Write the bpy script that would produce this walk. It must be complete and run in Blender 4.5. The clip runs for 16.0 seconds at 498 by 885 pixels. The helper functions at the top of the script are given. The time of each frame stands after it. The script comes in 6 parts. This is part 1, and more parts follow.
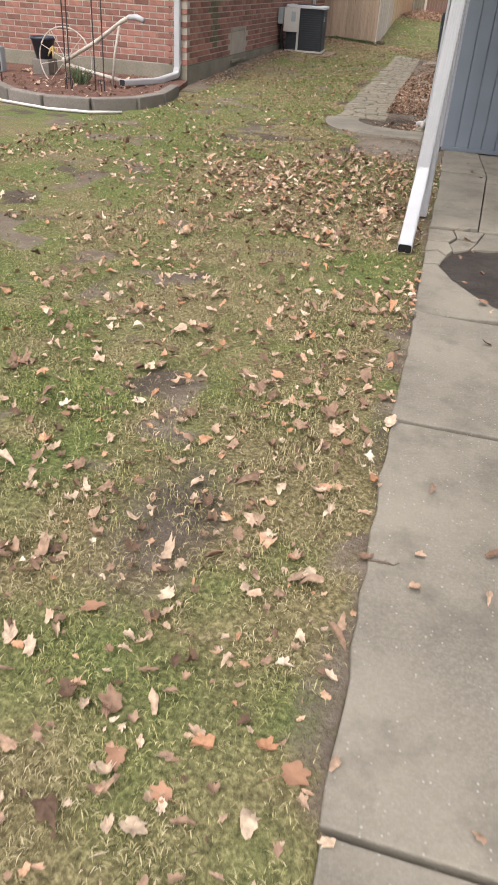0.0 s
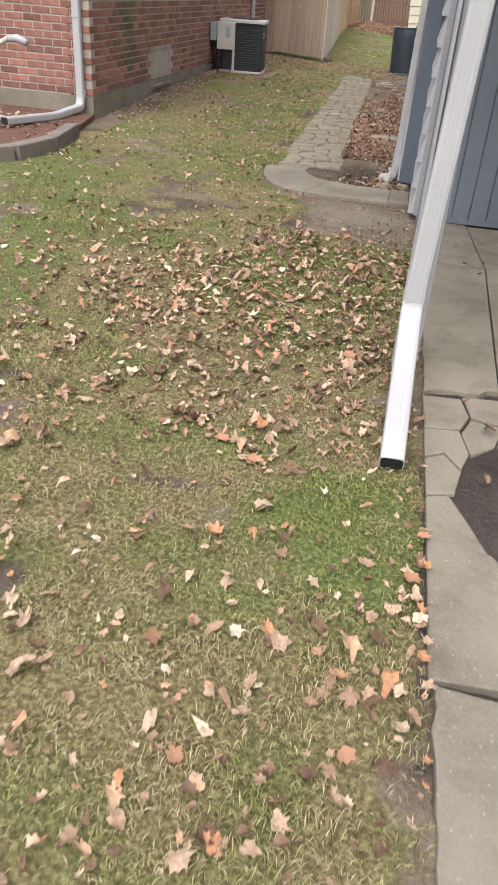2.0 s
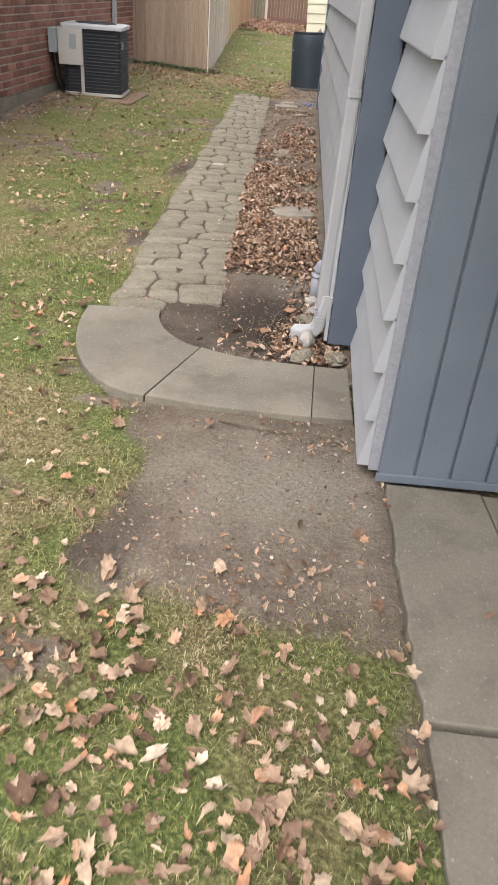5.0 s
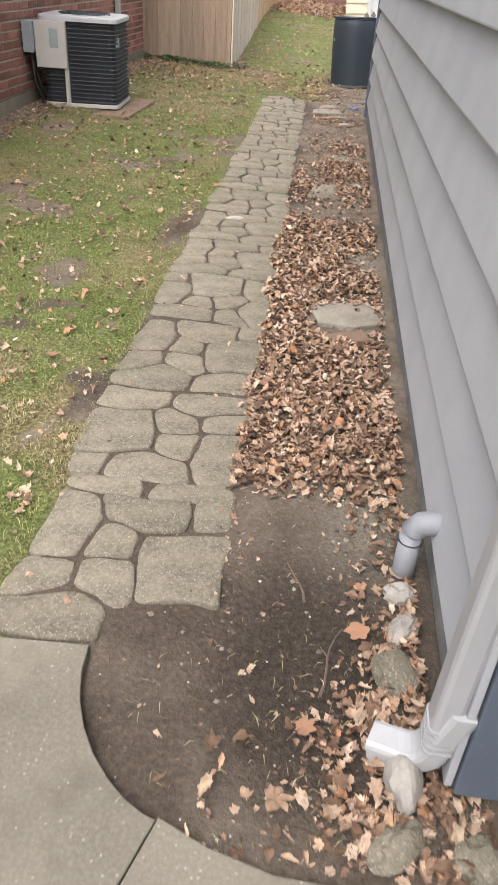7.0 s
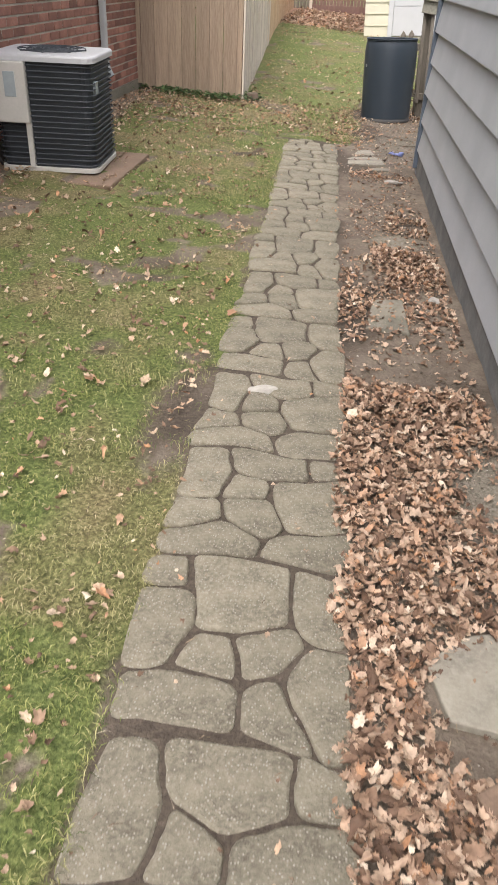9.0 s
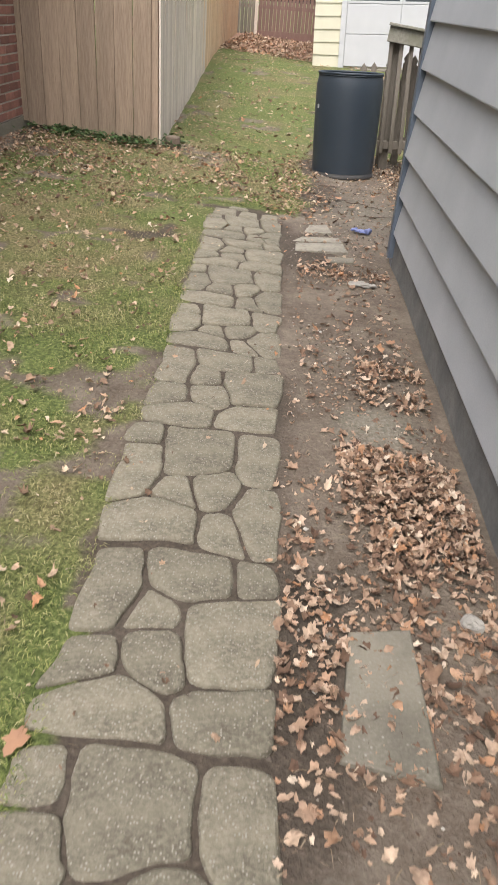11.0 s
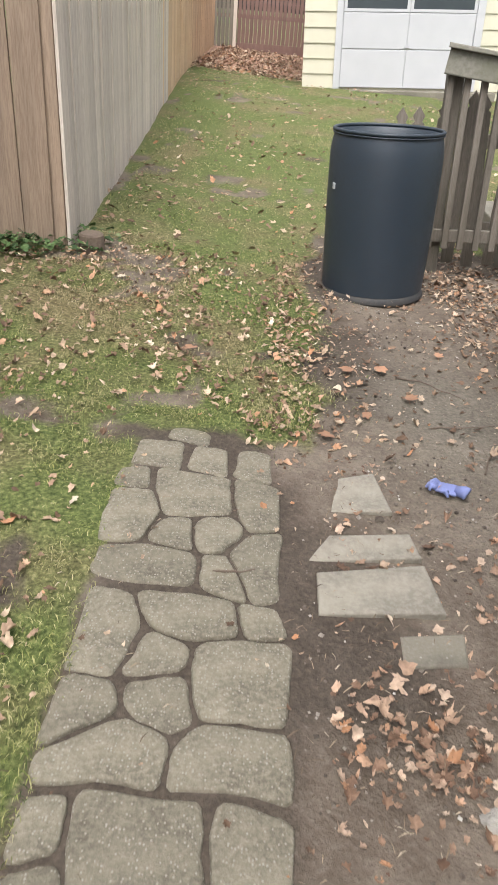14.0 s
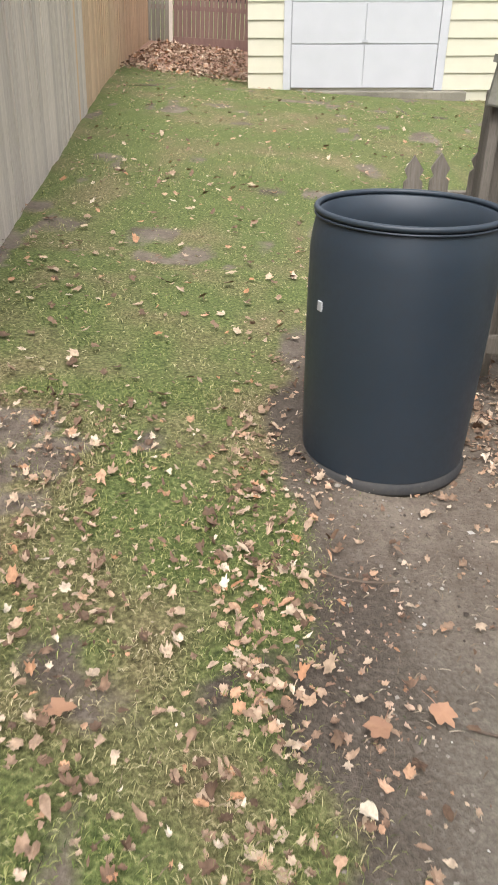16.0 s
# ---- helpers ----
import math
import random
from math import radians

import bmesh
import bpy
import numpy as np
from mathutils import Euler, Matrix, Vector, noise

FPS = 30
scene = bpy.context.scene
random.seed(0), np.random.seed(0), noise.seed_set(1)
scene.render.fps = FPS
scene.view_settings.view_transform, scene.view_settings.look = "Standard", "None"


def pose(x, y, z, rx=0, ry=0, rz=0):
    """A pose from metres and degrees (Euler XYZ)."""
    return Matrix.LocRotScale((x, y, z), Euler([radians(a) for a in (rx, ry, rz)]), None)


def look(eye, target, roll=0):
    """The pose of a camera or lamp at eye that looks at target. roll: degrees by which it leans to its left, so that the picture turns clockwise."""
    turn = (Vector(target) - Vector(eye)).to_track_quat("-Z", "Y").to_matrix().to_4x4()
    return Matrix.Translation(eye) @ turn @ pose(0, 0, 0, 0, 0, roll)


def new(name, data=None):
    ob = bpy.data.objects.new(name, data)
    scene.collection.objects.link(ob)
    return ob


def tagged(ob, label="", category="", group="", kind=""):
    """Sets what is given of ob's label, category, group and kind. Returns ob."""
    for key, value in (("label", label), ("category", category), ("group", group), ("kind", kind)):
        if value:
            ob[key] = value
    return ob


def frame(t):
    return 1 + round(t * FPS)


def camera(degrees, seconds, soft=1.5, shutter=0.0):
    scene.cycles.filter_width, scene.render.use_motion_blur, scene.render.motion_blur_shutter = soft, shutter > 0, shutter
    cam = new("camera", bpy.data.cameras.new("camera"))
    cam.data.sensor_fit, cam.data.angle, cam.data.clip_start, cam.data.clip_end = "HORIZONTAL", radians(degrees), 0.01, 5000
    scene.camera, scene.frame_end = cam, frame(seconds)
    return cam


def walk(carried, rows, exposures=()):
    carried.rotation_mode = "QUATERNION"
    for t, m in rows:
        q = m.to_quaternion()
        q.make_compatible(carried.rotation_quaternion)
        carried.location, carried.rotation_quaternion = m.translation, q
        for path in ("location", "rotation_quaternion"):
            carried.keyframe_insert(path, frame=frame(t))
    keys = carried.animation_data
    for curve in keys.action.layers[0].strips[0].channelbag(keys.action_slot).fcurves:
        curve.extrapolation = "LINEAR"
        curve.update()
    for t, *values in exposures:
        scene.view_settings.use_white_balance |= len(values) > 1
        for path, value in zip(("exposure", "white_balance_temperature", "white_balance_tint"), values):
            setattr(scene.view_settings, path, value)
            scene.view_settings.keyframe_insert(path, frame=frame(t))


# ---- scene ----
cam = camera(38.0, 16.0, soft=1.2, shutter=0.12)
PATH = [
    (0, (0.414, -2.841, 1.362), (0.001, -1.216, 0.273), 3.8),
    (0.5, (0.293, -2.322, 1.368), (-0.101, -0.688, 0.284), 3.6),
    (1, (0.219, -1.738, 1.339), (-0.138, -0.091, 0.262), 3.6),
    (1.5, (0.161, -1.191, 1.363), (-0.195, 0.458, 0.289), 3.1),
    (2, (0.07, -0.64, 1.399), (-0.232, 1.022, 0.329), 4.3),
    (2.5, (0.071, 0.013, 1.347), (-0.194, 1.687, 0.285), 4.1),
    (3, (-0.017, 0.611, 1.358), (-0.276, 2.284, 0.294), 4.3),
    (3.5, (-0.1, 1.135, 1.402), (-0.248, 2.818, 0.331), 6.0),
    (4, (-0.131, 1.733, 1.457), (-0.264, 3.416, 0.386), 4.9),
    (4.2, (-0.146, 1.932, 1.461), (-0.255, 3.624, 0.4), 5.5),
    (6.3, (-0.175, 4.363, 1.353), (-0.231, 6.034, 0.257), 4.0),
    (6.5, (-0.219, 4.583, 1.369), (-0.337, 6.247, 0.265), 3.8),
    (7, (-0.365, 5.06, 1.413), (-0.527, 6.717, 0.304), 3.8),
    (7.5, (-0.483, 5.638, 1.395), (-0.655, 7.292, 0.284), 3.6),
    (8, (-0.706, 6.15, 1.43), (-0.902, 7.801, 0.319), 3.7),
    (8.5, (-0.756, 6.614, 1.418), (-0.944, 8.266, 0.307), 3.2),
    (9, (-0.768, 7.133, 1.456), (-0.954, 8.794, 0.357), 2.8),
    (9.5, (-0.803, 7.613, 1.46), (-0.924, 9.297, 0.388), 3.0),
    (9.7, (-0.782, 7.839, 1.42), (-0.879, 9.526, 0.35), 2.9),
    (11.8, (-0.863, 10.412, 1.34), (-0.907, 12.122, 0.303), 5.5),
    (12, (-0.887, 10.604, 1.36), (-0.925, 12.312, 0.321), 5.5),
    (12.5, (-0.897, 11.193, 1.328), (-0.93, 12.898, 0.284), 4.7),
    (13, (-0.94, 11.694, 1.347), (-0.987, 13.402, 0.308), 4.8),
    (13.5, (-0.926, 12.192, 1.325), (-0.946, 13.903, 0.29), 4.6),
    (14, (-0.96, 12.701, 1.328), (-0.988, 14.416, 0.299), 4.3),
    (14.5, (-0.991, 13.144, 1.357), (-0.967, 14.853, 0.319), 4.2),
    (15, (-0.981, 13.651, 1.343), (-0.927, 15.362, 0.308), 4.2),
    (15.5, (-1.002, 14.1, 1.353), (-0.943, 15.809, 0.317), 4.5),
    (16, (-0.974, 14.577, 1.346), (-0.894, 16.283, 0.305), 3.4),
]
walk(cam, [(t, look(eye, target, roll)) for t, eye, target, roll in PATH],
     [(0.0, 0.62, 6500, 16), (4.2, 0.72, 6500, 15), (6.5, 0.97, 6500, 15), (8.5, 0.98, 6500, 14), (9.5, 0.84, 6500, 14), (12.0, 0.90, 6400, 12), (16.0, 0.90, 6300, 12)])

# ---- light ----
world = bpy.data.worlds.new("overcast_sky")
scene.world = world
world.use_nodes = True
wn = world.node_tree.nodes
sky = wn.new("ShaderNodeTexSky")
sky.sky_type = "NISHITA"
sky.sun_disc = False
sky.sun_elevation, sky.sun_rotation = radians(60), radians(191)
sky.air_density, sky.dust_density, sky.ozone_density = 1.0, 6.0, 0.6
sky_grey = wn.new("ShaderNodeHueSaturation")
sky_grey.inputs["Saturation"].default_value = 0.22
world.node_tree.links.new(sky.outputs[0], sky_grey.inputs["Color"])
world.node_tree.links.new(sky_grey.outputs[0], wn["Background"].inputs["Color"])
wn["Background"].inputs["Strength"].default_value = 0.19
sun_data = bpy.data.lights.new("sun", "SUN")
sun_data.energy, sun_data.angle, sun_data.color = 0.7, radians(60), (1.0, 0.96, 0.9)
sun = new("sun", sun_data)
sun.matrix_world = look((-0.8, -4, 8.5), (0, 0, 0))


# ---- plan ----
def sstep(a, b, v):
    u = np.clip((np.asarray(v, float) - a) / (b - a), 0, 1)
    return u * u * (3 - 2 * u)


def terrain(x, y):
    """Height of the ground: level at the front, falling gently towards the house further back, rising to the garage."""
    x, y = np.asarray(x, float), np.asarray(y, float)
    k = math.tan(radians(3.5)) * sstep(6.5, 13.0, y)
    xc = -0.55 - 0.4 * sstep(7, 14, y)
    k = np.where(x > xc, k * (1 - sstep(18.5, 25.0, y)), k)
    return -k * np.clip(x - xc, -2.2, 2.2) + 0.17 * sstep(19, 27, y)


def tz(x, y):
    return float(terrain(x, y))


LATTICE = np.random.RandomState(7).rand(128, 128)


def patchy(x, y, size, shift=0):
    """Smooth random values from 0 to 1 with blotches of that size."""
    u, v = np.asarray(x, float) / size + 31.7 + shift * 5.3, np.asarray(y, float) / size + 17.3 + shift * 9.1
    i, j = np.floor(u).astype(int), np.floor(v).astype(int)
    a, b = u - i, v - j
    a, b = a * a * (3 - 2 * a), b * b * (3 - 2 * b)
    g = lambda p, q: LATTICE[p % 128, q % 128]
    return (g(i, j) * (1 - a) + g(i + 1, j) * a) * (1 - b) + (g(i, j + 1) * (1 - a) + g(i + 1, j + 1) * a) * b


def greenness(x, y):
    """How green the lawn is, 0 straw to 1 green: straw by the front slabs, greener along the brick house and at the back."""
    bias = -0.06 + 0.26 * sstep(2.0, 6.0, y - 0.9 * x) + 0.08 * sstep(6, 8, y) + 0.22 * sstep(17, 20, y)
    for cx, cy, rx, ry, amount in ((-1.4, 7.9, 0.3, 1.0, 0.4), (-1.9, 1.1, 0.55, 0.45, 0.45), (-2.4, 4.7, 0.7, 0.9, 0.3), (-0.3, 0.9, 0.5, 0.5, 0.22), (-1.67, 14.9, 0.22, 0.3, 0.5), (-1.9, 9.7, 0.5, 1.2, 0.15), (0.15, -1.0, 0.4, 0.9, -0.2)):
        bias = bias + amount * np.exp(-(((x - cx) / rx) ** 2 + ((y - cy) / ry) ** 2))
    return np.clip((patchy(x, y, 0.75, 50) * 0.5 + patchy(x, y, 0.16, 51) * 0.5 - 0.5) * 3.0 + 0.25 + bias * 1.3, 0, 1)


def path_mid(y):
    return -0.84 - 0.037 * (np.asarray(y, float) - 6.6)


def house_x(y):
    return np.where(np.asarray(y) < 5.98, 0.13, 0.0 - 0.0225 * (np.asarray(y, float) - 5.98))


def soil(x, y):
    """How bare the ground is, 0 grass to 1 earth."""
    x, y = np.asarray(x, float), np.asarray(y, float)
    wob = (patchy(x, y, 0.25, 3) - 0.5) * 0.22
    right_of_path = sstep(0.14, 0.24, x - path_mid(y) + wob) * sstep(5.5, 5.8, y) * (1 - sstep(14.7, 15.1, y + wob)) * (x < 0.5)
    under_path = (np.abs(x - path_mid(y)) < 0.235 + 0.04 * (y < 9.8)) * sstep(6.1, 6.3, y) * (1 - sstep(14.8, 15.0, y))
    front = sstep(-0.78, -0.62, x + wob) * sstep(3.95, 4.35, y + wob + 0.25 * (x + 0.2)) * (1 - sstep(5.4, 5.5, y)) * (x < 0.5)
    barrel = sstep(-0.86, -0.66, x + wob - 0.02 * (y - 15)) * sstep(14.6, 14.9, y) * (1 - sstep(17.6, 18.2, y + wob)) * (x < 2)
    inside_kerb = ((x > -0.95 + wob * 0.5) & (x < 0.3) & (y > 5.7) & (y < 6.4)) * 1.0
    brickside = (1 - sstep(-3.3, -3.0, x + wob)) * (x > -4) * sstep(6.5, 7.5, y) * (1 - sstep(17, 17.5, y))
    walkside = sstep(-0.10, 0.0, x + wob * 0.6 - (0.345 - 0.026 * y)) * (y < 5) * 0.62 * (x < 0.6)
    spots = sstep(0.56, 0.80, patchy(x, y, 0.42, 1) * 0.5 + patchy(x, y, 0.13, 2) * 0.5) * 0.85 * (np.abs(x) < 7) * (y < 27)
    left_bare = 1.1 * np.exp(-(((x + 1.30) / 0.14) ** 2 + ((y - 9.45) / 0.45) ** 2)) + np.exp(-(((x + 0.2) / 0.25) ** 2 + ((y + 1.3) / 0.5) ** 2)) * 0.7
    far = sstep(27.5, 30, y + wob * 6) * 0.9 * (np.abs(x) < 6) * (y < 38)
    return np.clip(np.maximum.reduce([right_of_path, under_path, inside_kerb, front, barrel, brickside * 0.85, walkside, spots, left_bare, far]), 0, 1)


def on_kerb(x, y):
    """Whether a place lies on the curved concrete walk."""
    straight = (y > 5.26) & (y < 5.76) & (x > -0.72) & (x < 0.2)
    a = np.clip((y - 5.30) / 0.85, 0, 1)
    left = -0.72 - 0.47 * np.sqrt(1 - (1 - a) ** 2) - 0.02
    b = np.clip((y - 5.80) / 0.39, 0, 1)
    right = -0.57 - 0.26 * np.sqrt(b)
    return straight | ((x > left) & (x < right) & (y > 5.28) & (y < 6.2))


# ---- materials ----
def colour(c):
    return (*c, 1.0)


def surface(name, c1, c2, rough=0.8, grain=60.0, blot=4.0, c3=None, amount=0.5, bump=0.3, depth=0.004, metal=0.0, vary=0.0, stretch=(1, 1, 1), spec=0.4, coords="Object"):
    """Two colours in large blotches, a third as fine grain, relief from the grain."""
    m = bpy.data.materials.new(name)
    m.use_nodes = True
    n, l = m.node_tree.nodes, m.node_tree.links
    p = n["Principled BSDF"]
    tc = n.new("ShaderNodeTexCoord")
    mp = n.new("ShaderNodeMapping")
    mp.inputs["Scale"].default_value = stretch
    l.new(tc.outputs[coords], mp.inputs["Vector"])
    big = n.new("ShaderNodeTexNoise")
    big.inputs["Scale"].default_value, big.inputs["Detail"].default_value = blot, 5
    fine = n.new("ShaderNodeTexNoise")
    fine.inputs["Scale"].default_value, fine.inputs["Detail"].default_value, fine.inputs["Roughness"].default_value = grain, 6, 0.7
    l.new(mp.outputs[0], big.inputs["Vector"])
    l.new(mp.outputs[0], fine.inputs["Vector"])
    r1 = n.new("ShaderNodeMapRange")
    r1.inputs["From Min"].default_value, r1.inputs["From Max"].default_value = 0.35, 0.65
    l.new(big.outputs["Fac"], r1.inputs["Value"])
    m1 = n.new("ShaderNodeMix")
    m1.data_type = "RGBA"
    m1.inputs["A"].default_value, m1.inputs["B"].default_value = colour(c1), colour(c2)
    l.new(r1.outputs[0], m1.inputs["Factor"])
    r2 = n.new("ShaderNodeMapRange")
    r2.inputs["From Min"].default_value, r2.inputs["From Max"].default_value, r2.inputs["To Max"].default_value = 0.42, 0.68, amount
    l.new(fine.outputs["Fac"], r2.inputs["Value"])
    m2 = n.new("ShaderNodeMix")
    m2.data_type = "RGBA"
    m2.inputs["B"].default_value = colour(c3 or tuple(0.55 * v for v in c1))
    l.new(m1.outputs["Result"], m2.inputs["A"])
    l.new(r2.outputs[0], m2.inputs["Factor"])
    out = m2.outputs["Result"]
    if vary:
        info = n.new("ShaderNodeObjectInfo")
        r3 = n.new("ShaderNodeMapRange")
        r3.inputs["To Min"].default_value, r3.inputs["To Max"].default_value = 1 - vary, 1 + vary
        l.new(info.outputs["Random"], r3.inputs["Value"])
        hs = n.new("ShaderNodeHueSaturation")
        l.new(r3.outputs[0], hs.inputs["Value"])
        l.new(out, hs.inputs["Color"])
        out = hs.outputs["Color"]
    l.new(out, p.inputs["Base Color"])
    rr = n.new("ShaderNodeMapRange")
    rr.inputs["To Min"].default_value, rr.inputs["To Max"].default_value = max(0, rough - 0.12), min(1, rough + 0.12)
    l.new(fine.outputs["Fac"], rr.inputs["Value"])
    l.new(rr.outputs[0], p.inputs["Roughness"])
    p.inputs["Metallic"].default_value = metal
    p.inputs["Specular IOR Level"].default_value = spec
    b = n.new("ShaderNodeBump")
    b.inputs["Strength"].default_value, b.inputs["Distance"].default_value = bump, depth
    l.new(fine.outputs["Fac"], b.inputs["Height"])
    l.new(b.outputs[0], p.inputs["Normal"])
    return m


def stone_mat():
    """Cast flagstone: grey-olive cement with exposed aggregate flecks, worn pale edges and dark blotches."""
    m = surface("flagstone", (0.195, 0.175, 0.127), (0.115, 0.102, 0.073), 0.9, 75, 10, (0.285, 0.26, 0.20), 0.7, 1.0, 0.006, vary=0.12)
    n, l = m.node_tree.nodes, m.node_tree.links
    p = n["Principled BSDF"]
    src = p.inputs["Base Color"].links[0].from_socket
    tc = n.new("ShaderNodeTexCoord")
    vor = n.new("ShaderNodeTexVoronoi")
    vor.inputs["Scale"].default_value = 150
    l.new(tc.outputs["Object"], vor.inputs["Vector"])
    fleck = n.new("ShaderNodeMapRange")
    fleck.inputs["From Min"].default_value, fleck.inputs["From Max"].default_value = 0.46, 0.20
    l.new(vor.outputs["Distance"], fleck.inputs["Value"])
    pick = n.new("ShaderNodeSeparateColor")
    l.new(vor.outputs["Color"], pick.inputs[0])
    some = n.new("ShaderNodeMath")
    some.operation = "GREATER_THAN"
    some.inputs[1].default_value = 0.72
    l.new(pick.outputs[0], some.inputs[0])
    amt = n.new("ShaderNodeMath")
    amt.operation = "MULTIPLY"
    l.new(fleck.outputs[0], amt.inputs[0])
    l.new(some.outputs[0], amt.inputs[1])
    mx = n.new("ShaderNodeMix")
    mx.data_type = "RGBA"
    mx.inputs["B"].default_value = colour((0.30, 0.282, 0.235))
    l.new(amt.outputs[0], mx.inputs["Factor"])
    l.new(src, mx.inputs["A"])
    l.new(mx.outputs["Result"], p.inputs["Base Color"])
    return m


def stained_concrete():
    """Old slab concrete: grey-tan cement, exposed pale aggregate, dark damp stains and hairline scratches."""
    m = surface("concrete", (0.212, 0.192, 0.147), (0.135, 0.122, 0.093), 0.85, 110, 1.7, (0.25, 0.236, 0.198), 0.5, 0.5, 0.004, vary=0.06)
    n, l = m.node_tree.nodes, m.node_tree.links
    p = n["Principled BSDF"]
    tc = n.new("ShaderNodeTexCoord")

    def over(fac, c):
        mx = n.new("ShaderNodeMix")
        mx.data_type = "RGBA"
        mx.inputs["B"].default_value = colour(c)
        l.new(fac, mx.inputs["Factor"])
        l.new(p.inputs["Base Color"].links[0].from_socket, mx.inputs["A"])
        l.new(mx.outputs["Result"], p.inputs["Base Color"])

    def spread(src, lo, hi, top):
        r = n.new("ShaderNodeMapRange")
        r.inputs["From Min"].default_value, r.inputs["From Max"].default_value, r.inputs["To Max"].default_value = lo, hi, top
        l.new(src, r.inputs["Value"])
        return r.outputs[0]
    stain = n.new("ShaderNodeTexNoise")
    stain.inputs["Scale"].default_value, stain.inputs["Detail"].default_value, stain.inputs["Roughness"].default_value = 4.5, 8, 0.7
    l.new(tc.outputs["Object"], stain.inputs["Vector"])
    over(spread(stain.outputs["Fac"], 0.48, 0.70, 0.75), (0.095, 0.085, 0.066))
    chip = n.new("ShaderNodeTexVoronoi")
    chip.inputs["Scale"].default_value = 75
    l.new(tc.outputs["Object"], chip.inputs["Vector"])
    pick = n.new("ShaderNodeSeparateColor")
    l.new(chip.outputs["Color"], pick.inputs[0])
    both = n.new("ShaderNodeMath")
    both.operation = "MULTIPLY"
    l.new(spread(chip.outputs["Distance"], 0.30, 0.10, 0.6), both.inputs[0])
    l.new(spread(pick.outputs[0], 0.70, 0.95, 1.0), both.inputs[1])
    over(both.outputs[0], (0.40, 0.385, 0.34))
    return m


def island_mat(name, ramp, rough, patch_ramp=None, blotch=0.0):
    """Each loose piece of the mesh takes its own colour from a ramp; patch_ramp mixes in by place."""
    m = bpy.data.materials.new(name)
    m.use_nodes = True
    n, l = m.node_tree.nodes, m.node_tree.links
    p = n["Principled BSDF"]
    geo = n.new("ShaderNodeNewGeometry")

    def ramp_node(stops):
        r = n.new("ShaderNodeValToRGB")
        while len(r.color_ramp.elements) < len(stops):
            r.color_ramp.elements.new(0.5)
        for e, (pos, c) in zip(r.color_ramp.elements, stops):
            e.position, e.color = pos, colour(c)
        l.new(geo.outputs["Random Per Island"], r.inputs["Fac"])
        return r.outputs["Color"]
    out = ramp_node(ramp)
    if patch_ramp:
        no = n.new("ShaderNodeAttribute")
        no.attribute_name = "green"
        mx = n.new("ShaderNodeMix")
        mx.data_type = "RGBA"
        l.new(out, mx.inputs["A"])
        l.new(ramp_node(patch_ramp), mx.inputs["B"])
        l.new(no.outputs["Fac"], mx.inputs["Factor"])
        out = mx.outputs["Result"]
    if blotch:
        tc = n.new("ShaderNodeTexCoord")
        no2 = n.new("ShaderNodeTexNoise")
        no2.inputs["Scale"].default_value, no2.inputs["Detail"].default_value = 60, 5
        l.new(tc.outputs["Object"], no2.inputs["Vector"])
        r2 = n.new("ShaderNodeMapRange")
        r2.inputs["From Min"].default_value, r2.inputs["From Max"].default_value = 0.3, 0.7
        r2.inputs["To Min"].default_value, r2.inputs["To Max"].default_value = 1 - blotch, 1 + blotch
        l.new(no2.outputs["Fac"], r2.inputs["Value"])
        hs = n.new("ShaderNodeHueSaturation")
        l.new(r2.outputs[0], hs.inputs["Value"])
        l.new(out, hs.inputs["Color"])
        out = hs.outputs["Color"]
    l.new(out, p.inputs["Base Color"])
    p.inputs["Roughness"].default_value = rough
    p.inputs["Specular IOR Level"].default_value = 0.25
    return m


M = {}
M["concrete"] = stained_concrete()
M["stone"] = stone_mat()
M["pale_concrete"] = surface("pale_concrete", (0.27, 0.245, 0.195), (0.18, 0.163, 0.13), 0.88, 60, 9, (0.36, 0.335, 0.28), 0.5, 0.5, 0.005, vary=0.06)
M["ivy"] = island_mat("ivy_leaves", [(0.0, (0.03, 0.055, 0.02)), (0.5, (0.06, 0.11, 0.035)), (0.85, (0.11, 0.17, 0.06)), (1.0, (0.25, 0.24, 0.14))], 0.55)
M["pale_stone"] = surface("pale_stone", (0.38, 0.36, 0.32), (0.27, 0.255, 0.225), 0.8, 60, 12, (0.3, 0.28, 0.25), 0.5, 0.6, 0.01, vary=0.1)
M["siding"] = surface("grey_blue_paint", (0.395, 0.41, 0.425), (0.345, 0.36, 0.375), 0.55, 150, 3, (0.30, 0.315, 0.33), 0.35, 0.12, 0.002, vary=0.03)
# same paint as the siding, with the porch wall's shade in the colour
M["panel"] = surface("shaded_grey_blue_paint", (0.155, 0.185, 0.215), (0.13, 0.156, 0.184), 0.5, 120, 3, (0.09, 0.108, 0.125), 0.3, 0.1, 0.002)
M["trim_blue"] = surface("slate_blue_trim", (0.10, 0.125, 0.155), (0.09, 0.11, 0.14), 0.5, 90, 4, (0.08, 0.1, 0.12), 0.4, 0.1, 0.002)
M["foundation"] = surface("foundation", (0.21, 0.21, 0.20), (0.145, 0.15, 0.15), 0.9, 40, 5, (0.12, 0.115, 0.10), 0.4, 0.5, 0.006)
M["white_metal"] = surface("white_aluminium", (0.40, 0.41, 0.415), (0.36, 0.37, 0.375), 0.42, 80, 5, (0.48, 0.48, 0.48), 0.25, 0.06, 0.001, spec=0.5)
M["grey_metal"] = surface("pale_grey_aluminium", (0.36, 0.365, 0.37), (0.32, 0.325, 0.33), 0.4, 80, 5, (0.38, 0.38, 0.38), 0.25, 0.06, 0.001, spec=0.5)
